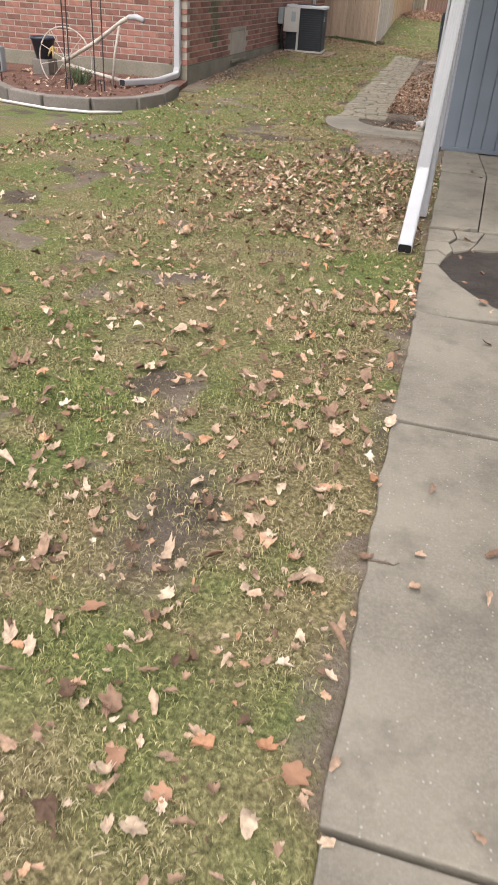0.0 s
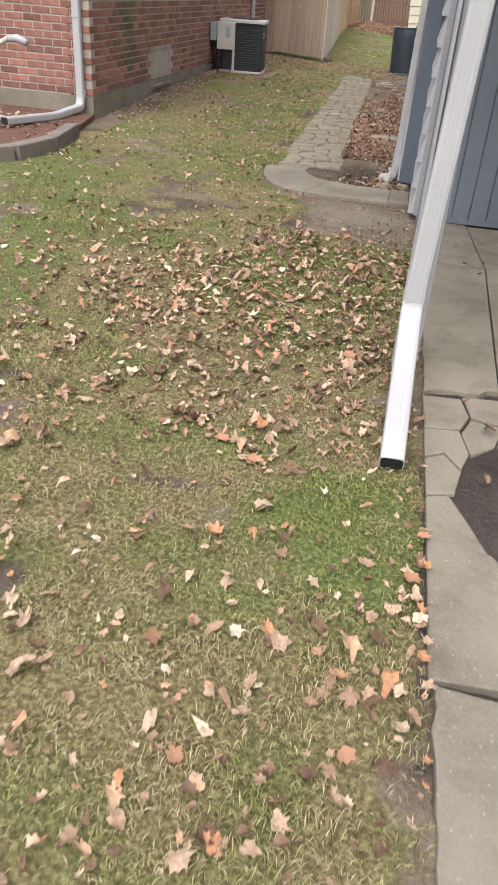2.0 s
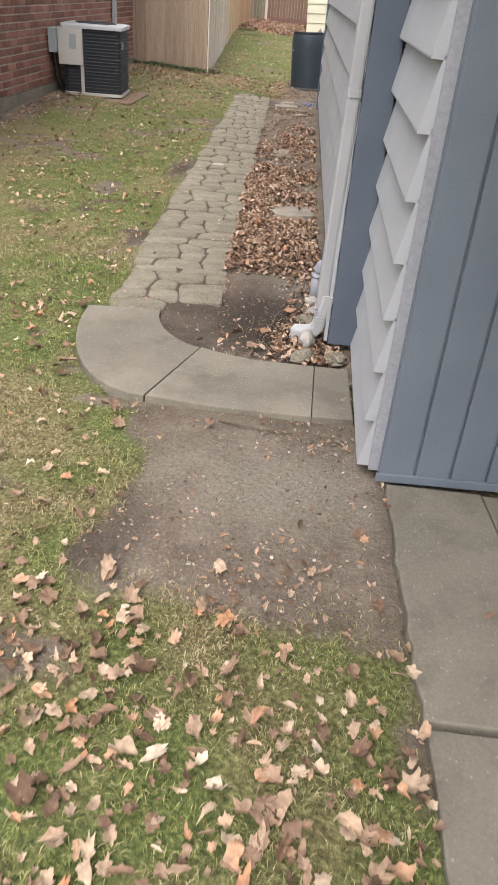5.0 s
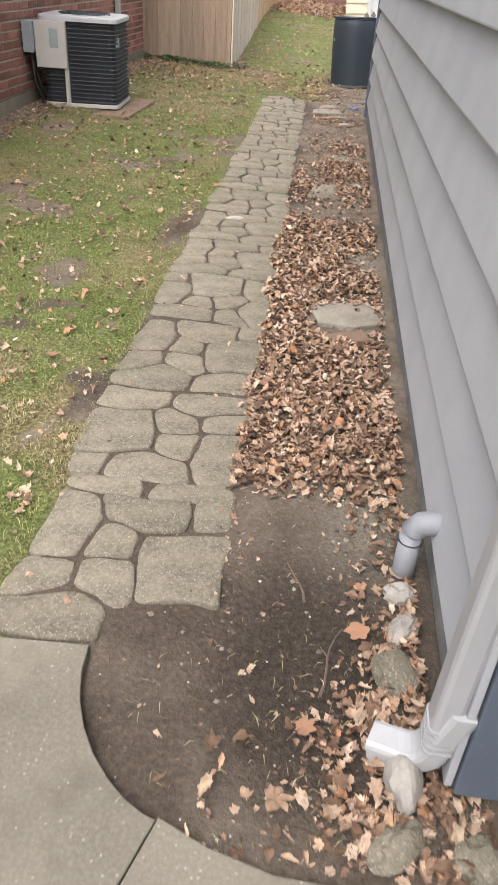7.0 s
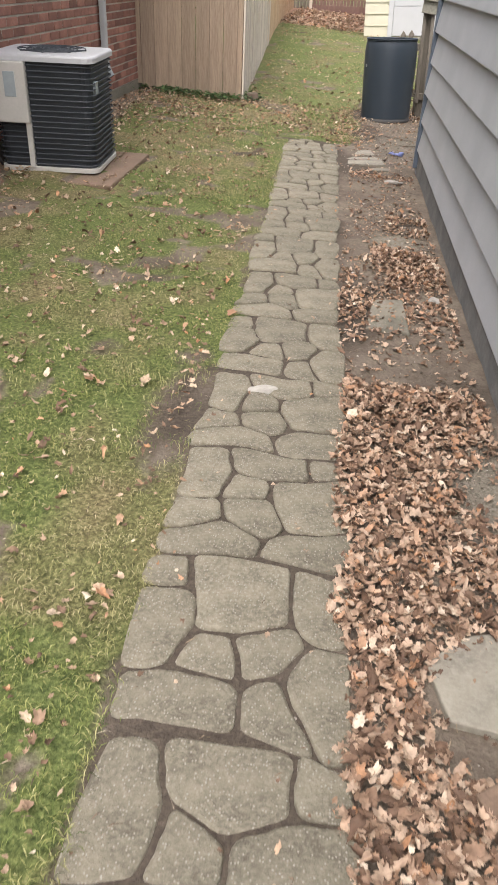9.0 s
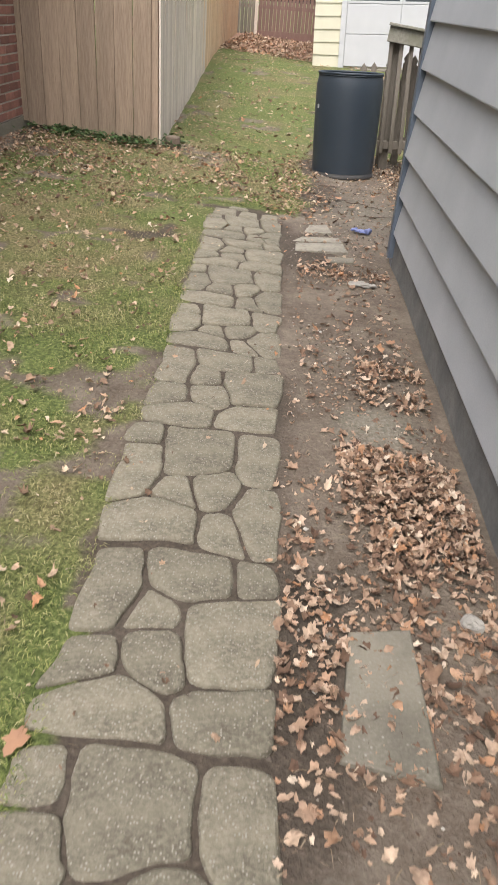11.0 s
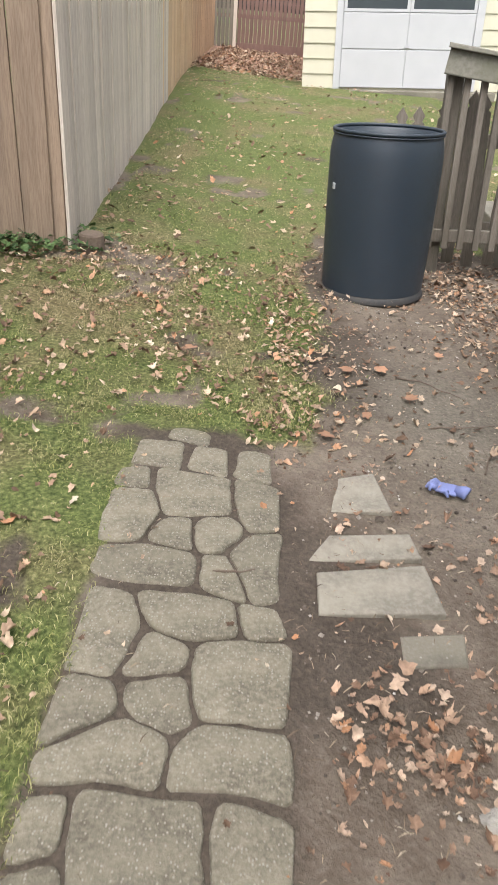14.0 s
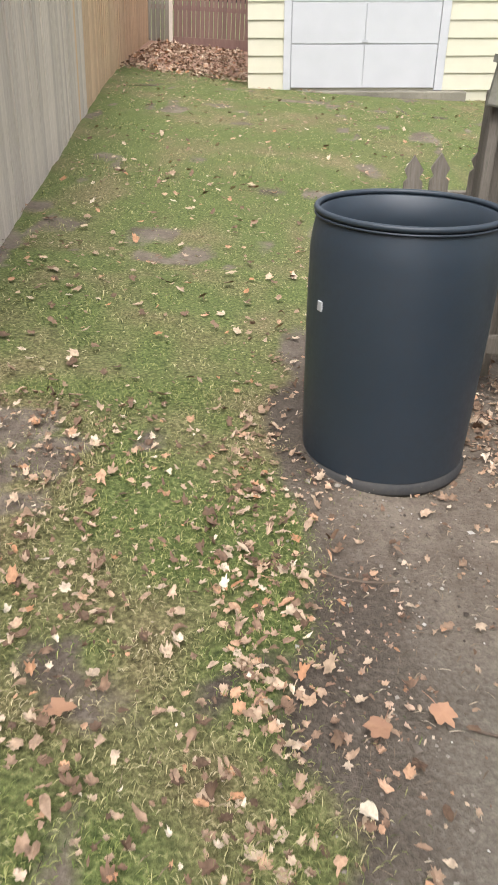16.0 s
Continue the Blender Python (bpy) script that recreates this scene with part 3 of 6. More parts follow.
# ---- ground ----
def build_ground():
    gx = np.concatenate([[-400, -150, -60, -25, -14, -9], np.arange(-6, 3.01, 0.09), [4, 6, 10, 18, 40, 120, 400]])
    gy = np.concatenate([[-400, -150, -50, -20, -10], np.arange(-5, 19.01, 0.09), np.arange(19.3, 42, 0.3), [46, 55, 80, 150, 400]])
    X, Y = np.meshgrid(gx, gy)
    Z = terrain(X, Y)
    near = (np.abs(X) < 7) & (Y > -6) & (Y < 30)
    s = soil(X, Y)
    Z = Z + near * ((patchy(X, Y, 0.35, 5) - 0.5) * 0.03 + (patchy(X, Y, 0.12, 6) - 0.5) * 0.012)
    on_path = (np.abs(X - path_mid(Y)) < 0.27) & (Y > 6.2) & (Y < 15.0)
    Z = np.where(on_path, terrain(X, Y) + 0.001, Z)
    inside = (X > -0.72) & (X < 0.1) & (Y > 5.72) & (Y < 6.5)
    Z = Z - 0.012 * inside
    paved = (X > 0.36 - 0.026 * Y + 0.05) & (Y < 4.9)
    Z = np.where(paved, -0.10, Z)
    Z = np.where((X > 0.24) & (Y > 0.3) & (Y < 2.4), np.minimum(Z, -0.014), Z)
    Z = np.where(on_kerb(X, Y), -0.03, Z)
    nx, ny = len(gx), len(gy)
    co = np.stack([X, Y, Z], -1).reshape(-1, 3)
    i = np.arange(nx * ny).reshape(ny, nx)
    faces = np.stack([i[:-1, :-1], i[:-1, 1:], i[1:, 1:], i[1:, :-1]], -1).reshape(-1, 4)
    me = bpy.data.meshes.new("ground")
    me.from_pydata(co.tolist(), [], faces.tolist())
    wet = np.exp(-(((X + 0.3) / 0.33) ** 2 + ((Y - 6.25) / 0.45) ** 2)) * 1.3
    wet = np.maximum(wet, 0.6 * np.exp(-(((X + 1.32) / 0.12) ** 2 + ((Y - 9.5) / 0.3) ** 2)))
    wet = np.maximum(wet, 0.7 * sstep(0.6, 0.8, patchy(X, Y, 0.5, 9)) * near)
    wet = np.maximum(wet, 0.7 * on_path)
    pale = np.exp(-(((X + 0.40) / 0.16) ** 2 + ((Y - 11.93) / 0.15) ** 2) ** 2) + 0.7 * np.exp(-(((X + 0.16) / 0.13) ** 2 + ((Y - 6.85) / 0.22) ** 2)) + 0.8 * np.exp(-(((X + 0.15) / 0.14) ** 2 + ((Y - 9.2) / 0.28) ** 2)) + 0.8 * np.exp(-(((X + 0.1) / 0.4) ** 2 + ((Y - 4.8) / 0.28) ** 2))
    pale = pale + 0.55 * np.exp(-(((X + 0.2) / 0.32) ** 2 + ((Y - 15.3) / 0.6) ** 2))
    wet = wet * (1 - np.clip(pale, 0, 1))
    for key, val in (("soil", s), ("green", greenness(X, Y)), ("wet", np.clip(wet, 0, 1)), ("pale", pale), ("litter", sstep(27.5, 30, Y + 1.5 * (patchy(X, Y, 0.8, 4) - 0.5)))):
        a = me.attributes.new(key, "FLOAT", "POINT")
        a.data.foreach_set("value", np.asarray(val, np.float32).ravel())
    me.materials.append(M["ground"])
    me.polygons.foreach_set("use_smooth", [True] * len(me.polygons))
    tagged(new("ground", me), "patchy winter lawn and bare earth", "ground", kind="structure")


build_ground()


# ---- paving at the front ----
def wobble_edge(a, b, n, amp, seed):
    """Points from a to b with a broken edge."""
    r = random.Random(seed)
    a, b = Vector(a), Vector(b)
    side = Vector((-(b - a).y, (b - a).x)).normalized()
    return [tuple(a.lerp(b, i / n) + side * (r.uniform(-amp, amp) if 0 < i < n else 0)) for i in range(n + 1)]


def edge_x(y):
    return 0.345 - 0.026 * y + 0.006 * math.sin(y * 2.3)


def build_front_paving():
    root = thing("pavement_front", "worn grey concrete slabs beside the lawn", "pavement", kind="structure")
    gap = 0.004
    for k, (y0, y1, right, tilt) in enumerate(((-5.0, -3.6, 3.2, 0), (-3.6, -2.07, 3.2, 0), (-2.06, -0.49, 3.2, 0), (-0.48, 0.6, 3.2, 0), (2.12, 3.91, 0.60, 0), (3.92, 4.88, 0.56, 0))):
        left = [(edge_x(y) + random.uniform(-0.008, 0.008), y) for y in np.linspace(y1 - gap, y0 + gap, 18)]
        r1 = right - (0.06 if k == 4 else 0)
        pts = left + [(right, y0 + gap)] + [(r1 if k < 4 else right - 0.02, y1 - gap)]
        if k == 3:
            pts = left + wobble_edge((right, y0 + gap), (right, 0.42), 2, 0, 1) + wobble_edge((right, 0.42), (edge_x(y1) + 0.02, y1 - gap), 12, 0.02, 4)[:-1]
        if k == 4:
            pts = left[:-1] + wobble_edge((edge_x(y0), y0 + 0.02), (right, y0 + 0.12), 7, 0.025, 6) + [(right + 0.03, y1 - gap)]
        if k == 5:
            pts = left + [(0.626, y0 + gap), (0.540, y1 - gap)]
        part("slab", prism(pts, -0.12, 0.012 + 0.004 * (k % 2), bevel=0.006), M["concrete"], root)
    part("slab", prism([(0.606, 2.2), (3.2, 2.2), (3.2, 4.88), (0.548, 4.88), (0.637, 3.91), (0.622, 3.0)], -0.12, 0.008, bevel=0.006), M["concrete"], root)
    # broken pieces round the muddy hole
    for pts, z in (([(0.325, 0.62), (0.60, 0.64), (0.86, 0.70), (0.70, 0.86), (0.60, 0.99), (0.51, 1.14), (0.425, 1.17), (0.315, 1.18)], 0.004), ([(0.315, 1.185), (0.425, 1.175), (0.50, 1.15), (0.45, 1.28), (0.385, 1.43), (0.31, 1.40)], -0.003),
                   ([(0.31, 1.407), (0.405, 1.437), (0.43, 1.58), (0.37, 1.68), (0.30, 1.63)], 0.002), ([(0.30, 1.637), (0.37, 1.687), (0.43, 1.59), (0.46, 1.70), (0.43, 1.86), (0.295, 1.84)], 0.006),
                   ([(0.295, 1.847), (0.43, 1.867), (0.47, 1.98), (0.44, 2.12), (0.285, 2.11)], 0.009), ([(0.437, 1.86), (0.468, 1.71), (0.56, 1.80), (0.60, 1.95), (0.478, 1.98)], -0.004),
                   ([(0.478, 1.987), (0.60, 1.957), (0.64, 2.18), (0.45, 2.15)], 0.004), ([(0.568, 1.80), (0.85, 1.88), (1.1, 2.18), (0.648, 2.18), (0.608, 1.95)], 0.0)):
        part("broken_slab", prism(pts, -0.12, z, bevel=0.005), M["concrete"], root)


build_front_paving()

mud = bmesh.new()
bmesh.ops.create_grid(mud, x_segments=90, y_segments=64, size=1)
for v in mud.verts:
    v.co = Vector((1.75 + v.co.x * 1.45, 1.275 + v.co.y * 0.975, 0))
    v.co.z = -0.016 + 0.012 * noise.noise(v.co * 9) + 0.008 * noise.noise(v.co * 24)
solo("mud_puddle", mud, M["mud"], "dark wet mud in a hole of the broken concrete", "puddle", kind="structure", smooth=True)


def build_kerb_walk():
    root = thing("pavement_curved", "pale concrete walk curving round the earth bed", "pavement", kind="structure")
    outer = lambda t: (-0.72 - 0.47 * math.sin(t * math.pi / 2), 5.30 + 0.86 * (1 - math.cos(t * math.pi / 2)))
    inner = lambda t: (-0.57 - 0.26 * math.sin(t * math.pi / 2) ** 1.4, 5.80 + 0.39 * (1 - math.cos(t * math.pi / 2)))
    for pts in ([(0.115, 5.29), (0.10, 5.735), (-0.045, 5.73), (-0.048, 5.275)],
                [(-0.051, 5.275), (-0.048, 5.73), (-0.33, 5.735), (-0.46, 5.765), (-0.566, 5.806), (-0.716, 5.303), (-0.43, 5.272)],
                [outer(t) for t in np.linspace(0.006, 1, 12)] + [(-1.05, 6.175)] + [inner(t) for t in np.linspace(1, 0.008, 9)]):
        part("slab", prism(pts, -0.1, 0.018, bevel=0.003), M["concrete"], root)


build_kerb_walk()


# ---- neighbour's brick house ----
BX = -3.45          # its side wall
BY = 7.55           # its front wall


def build_brick_house():
    house_side = solo("wall_neighbour_side", box(BX - 0.25, BX - 0.005, BY + 0.01, 17.6, 0.24, 3.0), M["mortar"], "red brick house wall with pale mortar joints", "wall", kind="structure")
    house_front = solo("wall_neighbour_front", box(-9.0, BX - 0.26, BY + 0.005, BY + 0.25, 0.2, 3.0), M["mortar"], "red brick house front with pale mortar joints", "wall", kind="structure")
    solo("wall_neighbour_footing", box(-9.0, BX + 0.004, BY - 0.004, 17.6, -0.3, 0.235), M["render_base"], "mossy grey concrete footing", "wall", kind="structure")
    solo("wall_neighbour_back", box(-9.0, BX - 0.26, 17.4, 17.6, 0.24, 3.0), M["plaster"], "plain back wall of the brick house", "wall", kind="structure")
    roof_bm = prism([(-9.3, BY - 0.4), (BX + 0.4, BY - 0.4), (BX + 0.4, 18.0), (-9.3, 18.0)], 3.0, 3.15)
    solo("roof_neighbour", roof_bm, M["roof"], "dark shingle roof of the brick house", "roof", kind="structure")
    bl, bh, pitch_l, pitch_h = 0.203, 0.061, 0.216, 0.0745
    meshes = []
    for k in range(4):
        b = box(-0.02, 0.0, -bl / 2, bl / 2, -bh / 2, bh / 2, 0.004)
        for v in b.verts:
            v.co += Vector((noise.noise(v.co * 20 + Vector((k * 7, 0, 0))), noise.noise(v.co * 20 + Vector((0, k * 9, 0))), noise.noise(v.co * 20 + Vector((0, 0, k * 5))))) * 0.0015
        meshes.append(mesh_of("brick", b, M["brick"]))
    mossy = meshes[0].copy()
    mossy.materials[0] = M["mossy_brick"]
    win = (9.53, 10.28, 0.17, 0.60)
    rest = []
    count = 0
    for row in range(16):
        z = 0.28 + row * pitch_h
        y = BY + 0.108 + (pitch_l / 2 if row % 2 else 0)
        while y < 17.5:
            if not (win[0] - 0.09 < y < win[1] + 0.09 and win[2] - 0.03 < z < win[3] + 0.03):
                m = pose(BX, y, z, random.uniform(-0.6, 0.6), 0, random.uniform(-0.8, 0.8))
                if y < 11.2 and count < 215:
                    stain = patchy(y, z * 0.5, 0.45, 60) + 0.5 * math.exp(-((y - 8.75) / 0.5) ** 2) > 0.98
                    piece("brick", mossy if stain else random.choice(meshes), house_side, m)
                    count += 1
                else:
                    rest.append((house_side, m))
            y += pitch_l
    count_f = 0
    for row in range(16):
        z = 0.28 + row * pitch_h
        x = BX - 0.11 - (pitch_l / 2 if row % 2 else 0)
        while x > -6.9:
            m = pose(x, BY, z, 0, 0, -90 + random.uniform(-0.8, 0.8))
            if x > -6.2 and count_f < 190:
                piece("brick", random.choice(meshes), house_front, m)
                count_f += 1
            else:
                rest.append((house_front, m))
            x -= pitch_l
    for wall in (house_side, house_front):
        bm = bmesh.new()
        for w, m in rest:
            if w is wall:
                before = len(bm.verts)
                bm.from_mesh(meshes[0])
                bm.verts.ensure_lookup_table()
                for v in bm.verts[before:]:
                    v.co = m @ v.co
        ob = part("brickwork", bm, M["brick_rest"], wall)
        tagged(ob, kind="stuff")
    w = thing("window_1", "small dirty basement window in a brick wall", "window", pose(BX, 9.905, 0.38), kind="structure")
    fr = bmesh.new()
    for a in ((-0.375, 0.375, 0.17, 0.205), (-0.375, 0.375, -0.205, -0.17), (-0.375, -0.34, -0.17, 0.17), (0.34, 0.375, -0.17, 0.17)):
        box(-0.06, -0.005, a[0], a[1], a[2], a[3], bm=fr)
    part("window_frame", fr, M["foundation"], w)
    part("pane", box(-0.045, -0.03, -0.34, 0.34, -0.17, 0.17), M["frosted"], w)
    part("window_sill", box(-0.05, 0.035, -0.40, 0.40, -0.25, -0.207, 0.006), M["render_base"], w)


def rest_brick_material():
    m = M["brick"].copy()
    n, l = m.node_tree.nodes, m.node_tree.links
    geo = n.new("ShaderNodeNewGeometry")
    for link in list(l):
        if link.from_node.type == "OBJECT_INFO":
            l.new(geo.outputs["Random Per Island"], link.to_socket)
    return m


M["brick_rest"] = rest_brick_material()
build_brick_house()


def downspout_thing(label, pts_v, pts_foot, w, d, side, mat_v, mat_f, straps, fluted=False):
    root = thing("downspout", label, "downspout", Matrix.Translation(pts_foot[-1]))
    inv = Matrix.Translation(-Vector(pts_foot[-1]))
    loc = lambda ps: [inv @ Vector(p) for p in ps]
    part("pipe", duct(loc(pts_v), w, d, side), mat_v, root)
    part("elbow", duct(loc(pts_foot), w * 1.04, d * 1.04, side, wall=0.003), mat_f, root)
    end = loc(pts_foot)
    t = (end[-1] - end[-2]).normalized()
    # solid dark plug just inside the end, painted as the pipe's inner shade
    part("mouth", duct([end[-1] - t * 0.028, end[-1] + t * 0.001], w * 0.95, d * 0.94, side), M["dark"], root, "near-black plug standing for the shaded inside of the pipe")
    for run in (loc(pts_v), end) if fluted else ():
        for u in (-0.27, -0.09, 0.09, 0.27):
            line = []
            for k, p in enumerate(run):
                t = (run[min(k + 1, len(run) - 1)] - run[max(k - 1, 0)]).normalized()
                s1 = (Vector(side) - t * Vector(side).dot(t)).normalized()
                line.append(p + s1 * (u * w) + t.cross(s1) * (d * 0.502))
            part("flute", duct(line, w * 0.085, 0.004, side), mat_v, root)
    for k in range(5) if fluted else ():
        part("crimp", duct([end[2] + (end[1] - end[2]).normalized() * (0.05 - 0.012 * k), end[2] + (end[1] - end[2]).normalized() * (0.045 - 0.012 * k)], w * 1.09, d * 1.12, side), mat_v, root)
    for p in straps:
        q = inv @ Vector(p)
        part("strap", duct([q - Vector((0, 0, 0.014)), q + Vector((0, 0, 0.014))], w * 1.12, d * 1.12, side), mat_v, root)
    return root


def bend(points, n=6):
    """Rounds the corners of a polyline."""
    out = [Vector(points[0])]
    for a, b, c in zip(points, points[1:], points[2:]):
        a, b, c = Vector(a), Vector(b), Vector(c)
        r = min((a - b).length, (c - b).length, 0.09) * 0.8
        p, q = b + (a - b).normalized() * r, b + (c - b).normalized() * r
        for t in np.linspace(0, 1, n):
            t = float(t)
            out.append(p * (1 - t) ** 2 + b * (2 * t * (1 - t)) + q * (t * t))
    return out + [Vector(points[-1])]


downspout_thing("white metal downspout on the brick corner with a long foot piece", [(BX - 0.12, BY - 0.05, 3.0), (BX - 0.12, BY - 0.05, 0.22)],
                bend([(BX - 0.12, BY - 0.05, 0.30), (BX - 0.12, BY - 0.06, 0.13), (-3.62, 6.95, 0.10), (-3.80, 6.22, 0.13)]), 0.085, 0.07, (1, 0, 0), M["white_metal"], M["white_metal"],
                [(BX - 0.12, BY - 0.05, 1.0)])
downspout_thing("white metal downspout at the far end of the brick wall", [(BX + 0.045, 15.4, 3.0), (BX + 0.045, 15.4, 0.62)],
                bend([(BX + 0.045, 15.4, 0.66), (BX + 0.045, 15.4, 0.50), (BX + 0.10, 15.4, 0.42)]), 0.08, 0.06, (0, 1, 0), M["white_metal"], M["meter"], [(BX + 0.045, 15.4, 0.9)])


# ---- house with lapped siding ----
def clap_mesh(length, reveal, name="clapboard"):
    b = bmesh.new()
    prof = [(0.0, 0.0), (-0.040, 0.0), (-0.041, 0.006), (-0.006, reveal + 0.012), (0.0, reveal + 0.012)]
    ends = [[b.verts.new((x, y, z)) for x, z in prof] for y in (0, length)]
    for k in range(5):
        j = (k + 1) % 5
        b.faces.new((ends[0][k], ends[0][j], ends[1][j], ends[1][k]))
    b.faces.new(ends[0][::-1])
    b.faces.new(ends[1])
    return mesh_of(name, b, M["siding"])


def build_house():
    reveal = 0.23
    # long side wall beyond the corner
    turn = math.degrees(math.atan(0.0225))
    far = solo("wall_house_side", box(0.0, 0.16, 0.0, 8.13, 0.145, 2.75), M["plaster"], "grey-blue lapped wooden siding, weathered paint", "wall", pose(0.045, 5.98, 0, 0, 0, turn), kind="structure")
    me = clap_mesh(8.12, reveal)
    for k in range(11):
        piece("clapboard", me, far, pose(0.0, 0.005, 0.15 + k * reveal, 0, 0, random.uniform(-0.05, 0.05)))
    solo("wall_house_footing", box(0.012, 0.15, 0.0, 8.12, -0.4, 0.142), M["foundation"], "dark grey concrete foundation under the siding", "wall", pose(0.02, 5.98, 0, 0, 0, turn), kind="structure")
    # short wall nearer the porch
    near_wall = solo("wall_house_near", box(0.155, 0.30, 4.93, 5.975, 0.03, 2.75), M["plaster"], "short stretch of grey-blue lapped siding", "wall", kind="structure")
    me2 = clap_mesh(1.03, 0.18)
    for k in range(15):
        piece("clapboard", me2, near_wall, pose(0.155, 4.94, 0.04 + k * 0.18))
    # corner boards
    solo("trim_corner", box(0.008, 0.132, 5.935, 5.972, 0.04, 2.75, 0.003), M["trim_blue"], "slate-blue painted corner board", "trim", kind="structure")
    solo("trim_corner_edge", box(-0.012, 0.004, 5.945, 6.06, 0.05, 2.75, 0.002), M["siding"], "grey-blue corner board edge", "trim", kind="structure")
    solo("trim_far_corner", box(-0.185, -0.145, 14.085, 14.16, 0.0, 2.75, 0.003), M["trim_blue"], "grey-blue corner board at the end of the siding", "trim", kind="structure")
    # porch wall of upright panels, siding paint darkened for the way it faces
    porch = thing("wall_porch", "grey-blue upright board panelling, shade put into its colour", "wall", pose(0.19, 4.90, 0, 0, 0, 2.0), kind="structure")
    part("backing", box(0.0, 4.0, 0.012, 0.10, 0.03, 2.75), M["panel"], porch)
    xs = [0.122 * k for k in range(33)]
    for a, b in zip(xs, xs[1:]):
        part("board", box(a + 0.004, b - 0.004, 0.0, 0.014, 0.035, 2.75, 0.004), M["panel"], porch)
    part("base_rail", box(-0.01, 4.0, -0.012, 0.0, 0.012, 0.045, 0.003), M["panel"], porch)
    # plain walls and roof that close the house
    solo("wall_house_back", box(-0.15, 6.0, 14.10, 14.25, -0.3, 2.75), M["plaster"], "plain back wall of the house", "wall", kind="structure")
    solo("wall_house_east", box(5.9, 6.05, 5.2, 14.1, -0.3, 2.75), M["plaster"], "plain far wall of the house", "wall", kind="structure")
    solo("roof_house", box(-0.20, 6.3, 4.9, 14.5, 2.76, 2.95, 0.02), M["roof"], "dark shingle roof with a shallow eave", "roof", kind="structure")
    solo("ceiling_porch", box(0.02, 4.2, 2.1, 4.88, 2.62, 2.74, 0.01), M["white_paint"], "white boarded porch ceiling", "ceiling", kind="structure")
    solo("wall_porch_end", box(4.1, 4.2, 2.0, 4.9, -0.2, 2.6), M["plaster"], "plain end wall of the porch", "wall", kind="structure")


build_house()

# porch post with its downspout
post_ob = thing("porch_post", "pale grey painted timber porch post, chipped at the foot", "post", pose(0.207, 2.385, 0))
b = box(-0.05, 0.04, -0.045, 0.045, 0.015, 2.62, 0.004)
part("shaft", b, M["post"], post_ob)
part("facing_board", box(-0.066, -0.0525, -0.075, 0.06, 0.004, 2.62, 0.003), M["post"], post_ob)
downspout_thing("white metal downspout on the porch post, kicked out at its foot", [(0.250, 2.24, 2.62), (0.178, 2.19, 0.40)],
                bend([(0.180, 2.192, 0.46), (0.177, 2.19, 0.33), (0.180, 1.88, 0.185), (0.184, 1.50, 0.035)], 5), 0.082, 0.062, (1, 0, 0), M["white_metal"], M["white_metal"],
                [(0.222, 2.222, 1.75)], True)
downspout_thing("pale grey metal downspout at the house corner with a ribbed elbow", [(0.0, 5.92, 2.75), (-0.04, 5.985, 0.20)],
                bend([(-0.039, 5.984, 0.26), (-0.042, 5.987, 0.07), (-0.155, 6.03, 0.045)], 7), 0.068, 0.055, (0, 1, 0), M["grey_metal"], M["white_metal"],
                [(-0.025, 5.962, 1.1)])
ribs_root = thing("elbow_clamp", "ribbed joint of the downspout elbow", "clamp", pose(-0.04, 5.985, 0.165))
for k in range(5):
    part("rib", duct([(0, 0, -0.03 + k * 0.016), (0, 0, -0.024 + k * 0.016)], 0.075, 0.062, (0, 1, 0)), M["grey_metal"], ribs_root)

pipe_root = thing("drain_pipe", "grey plastic drain pipe with an elbow into the wall", "pipe", pose(-0.06, 6.60, 0))
part("riser", tube([(0.0, 0.0, -0.05), (0.0, 0.0, 0.15)], 0.031, 16), M["pvc"], pipe_root, smooth=True)
part("elbow", tube([(0.0, 0.0, 0.13), (0.002, 0.0, 0.165), (0.02, -0.004, 0.192), (0.05, -0.008, 0.202), (0.11, -0.012, 0.202)], 0.034, 24), M["pvc"], pipe_root, smooth=True)


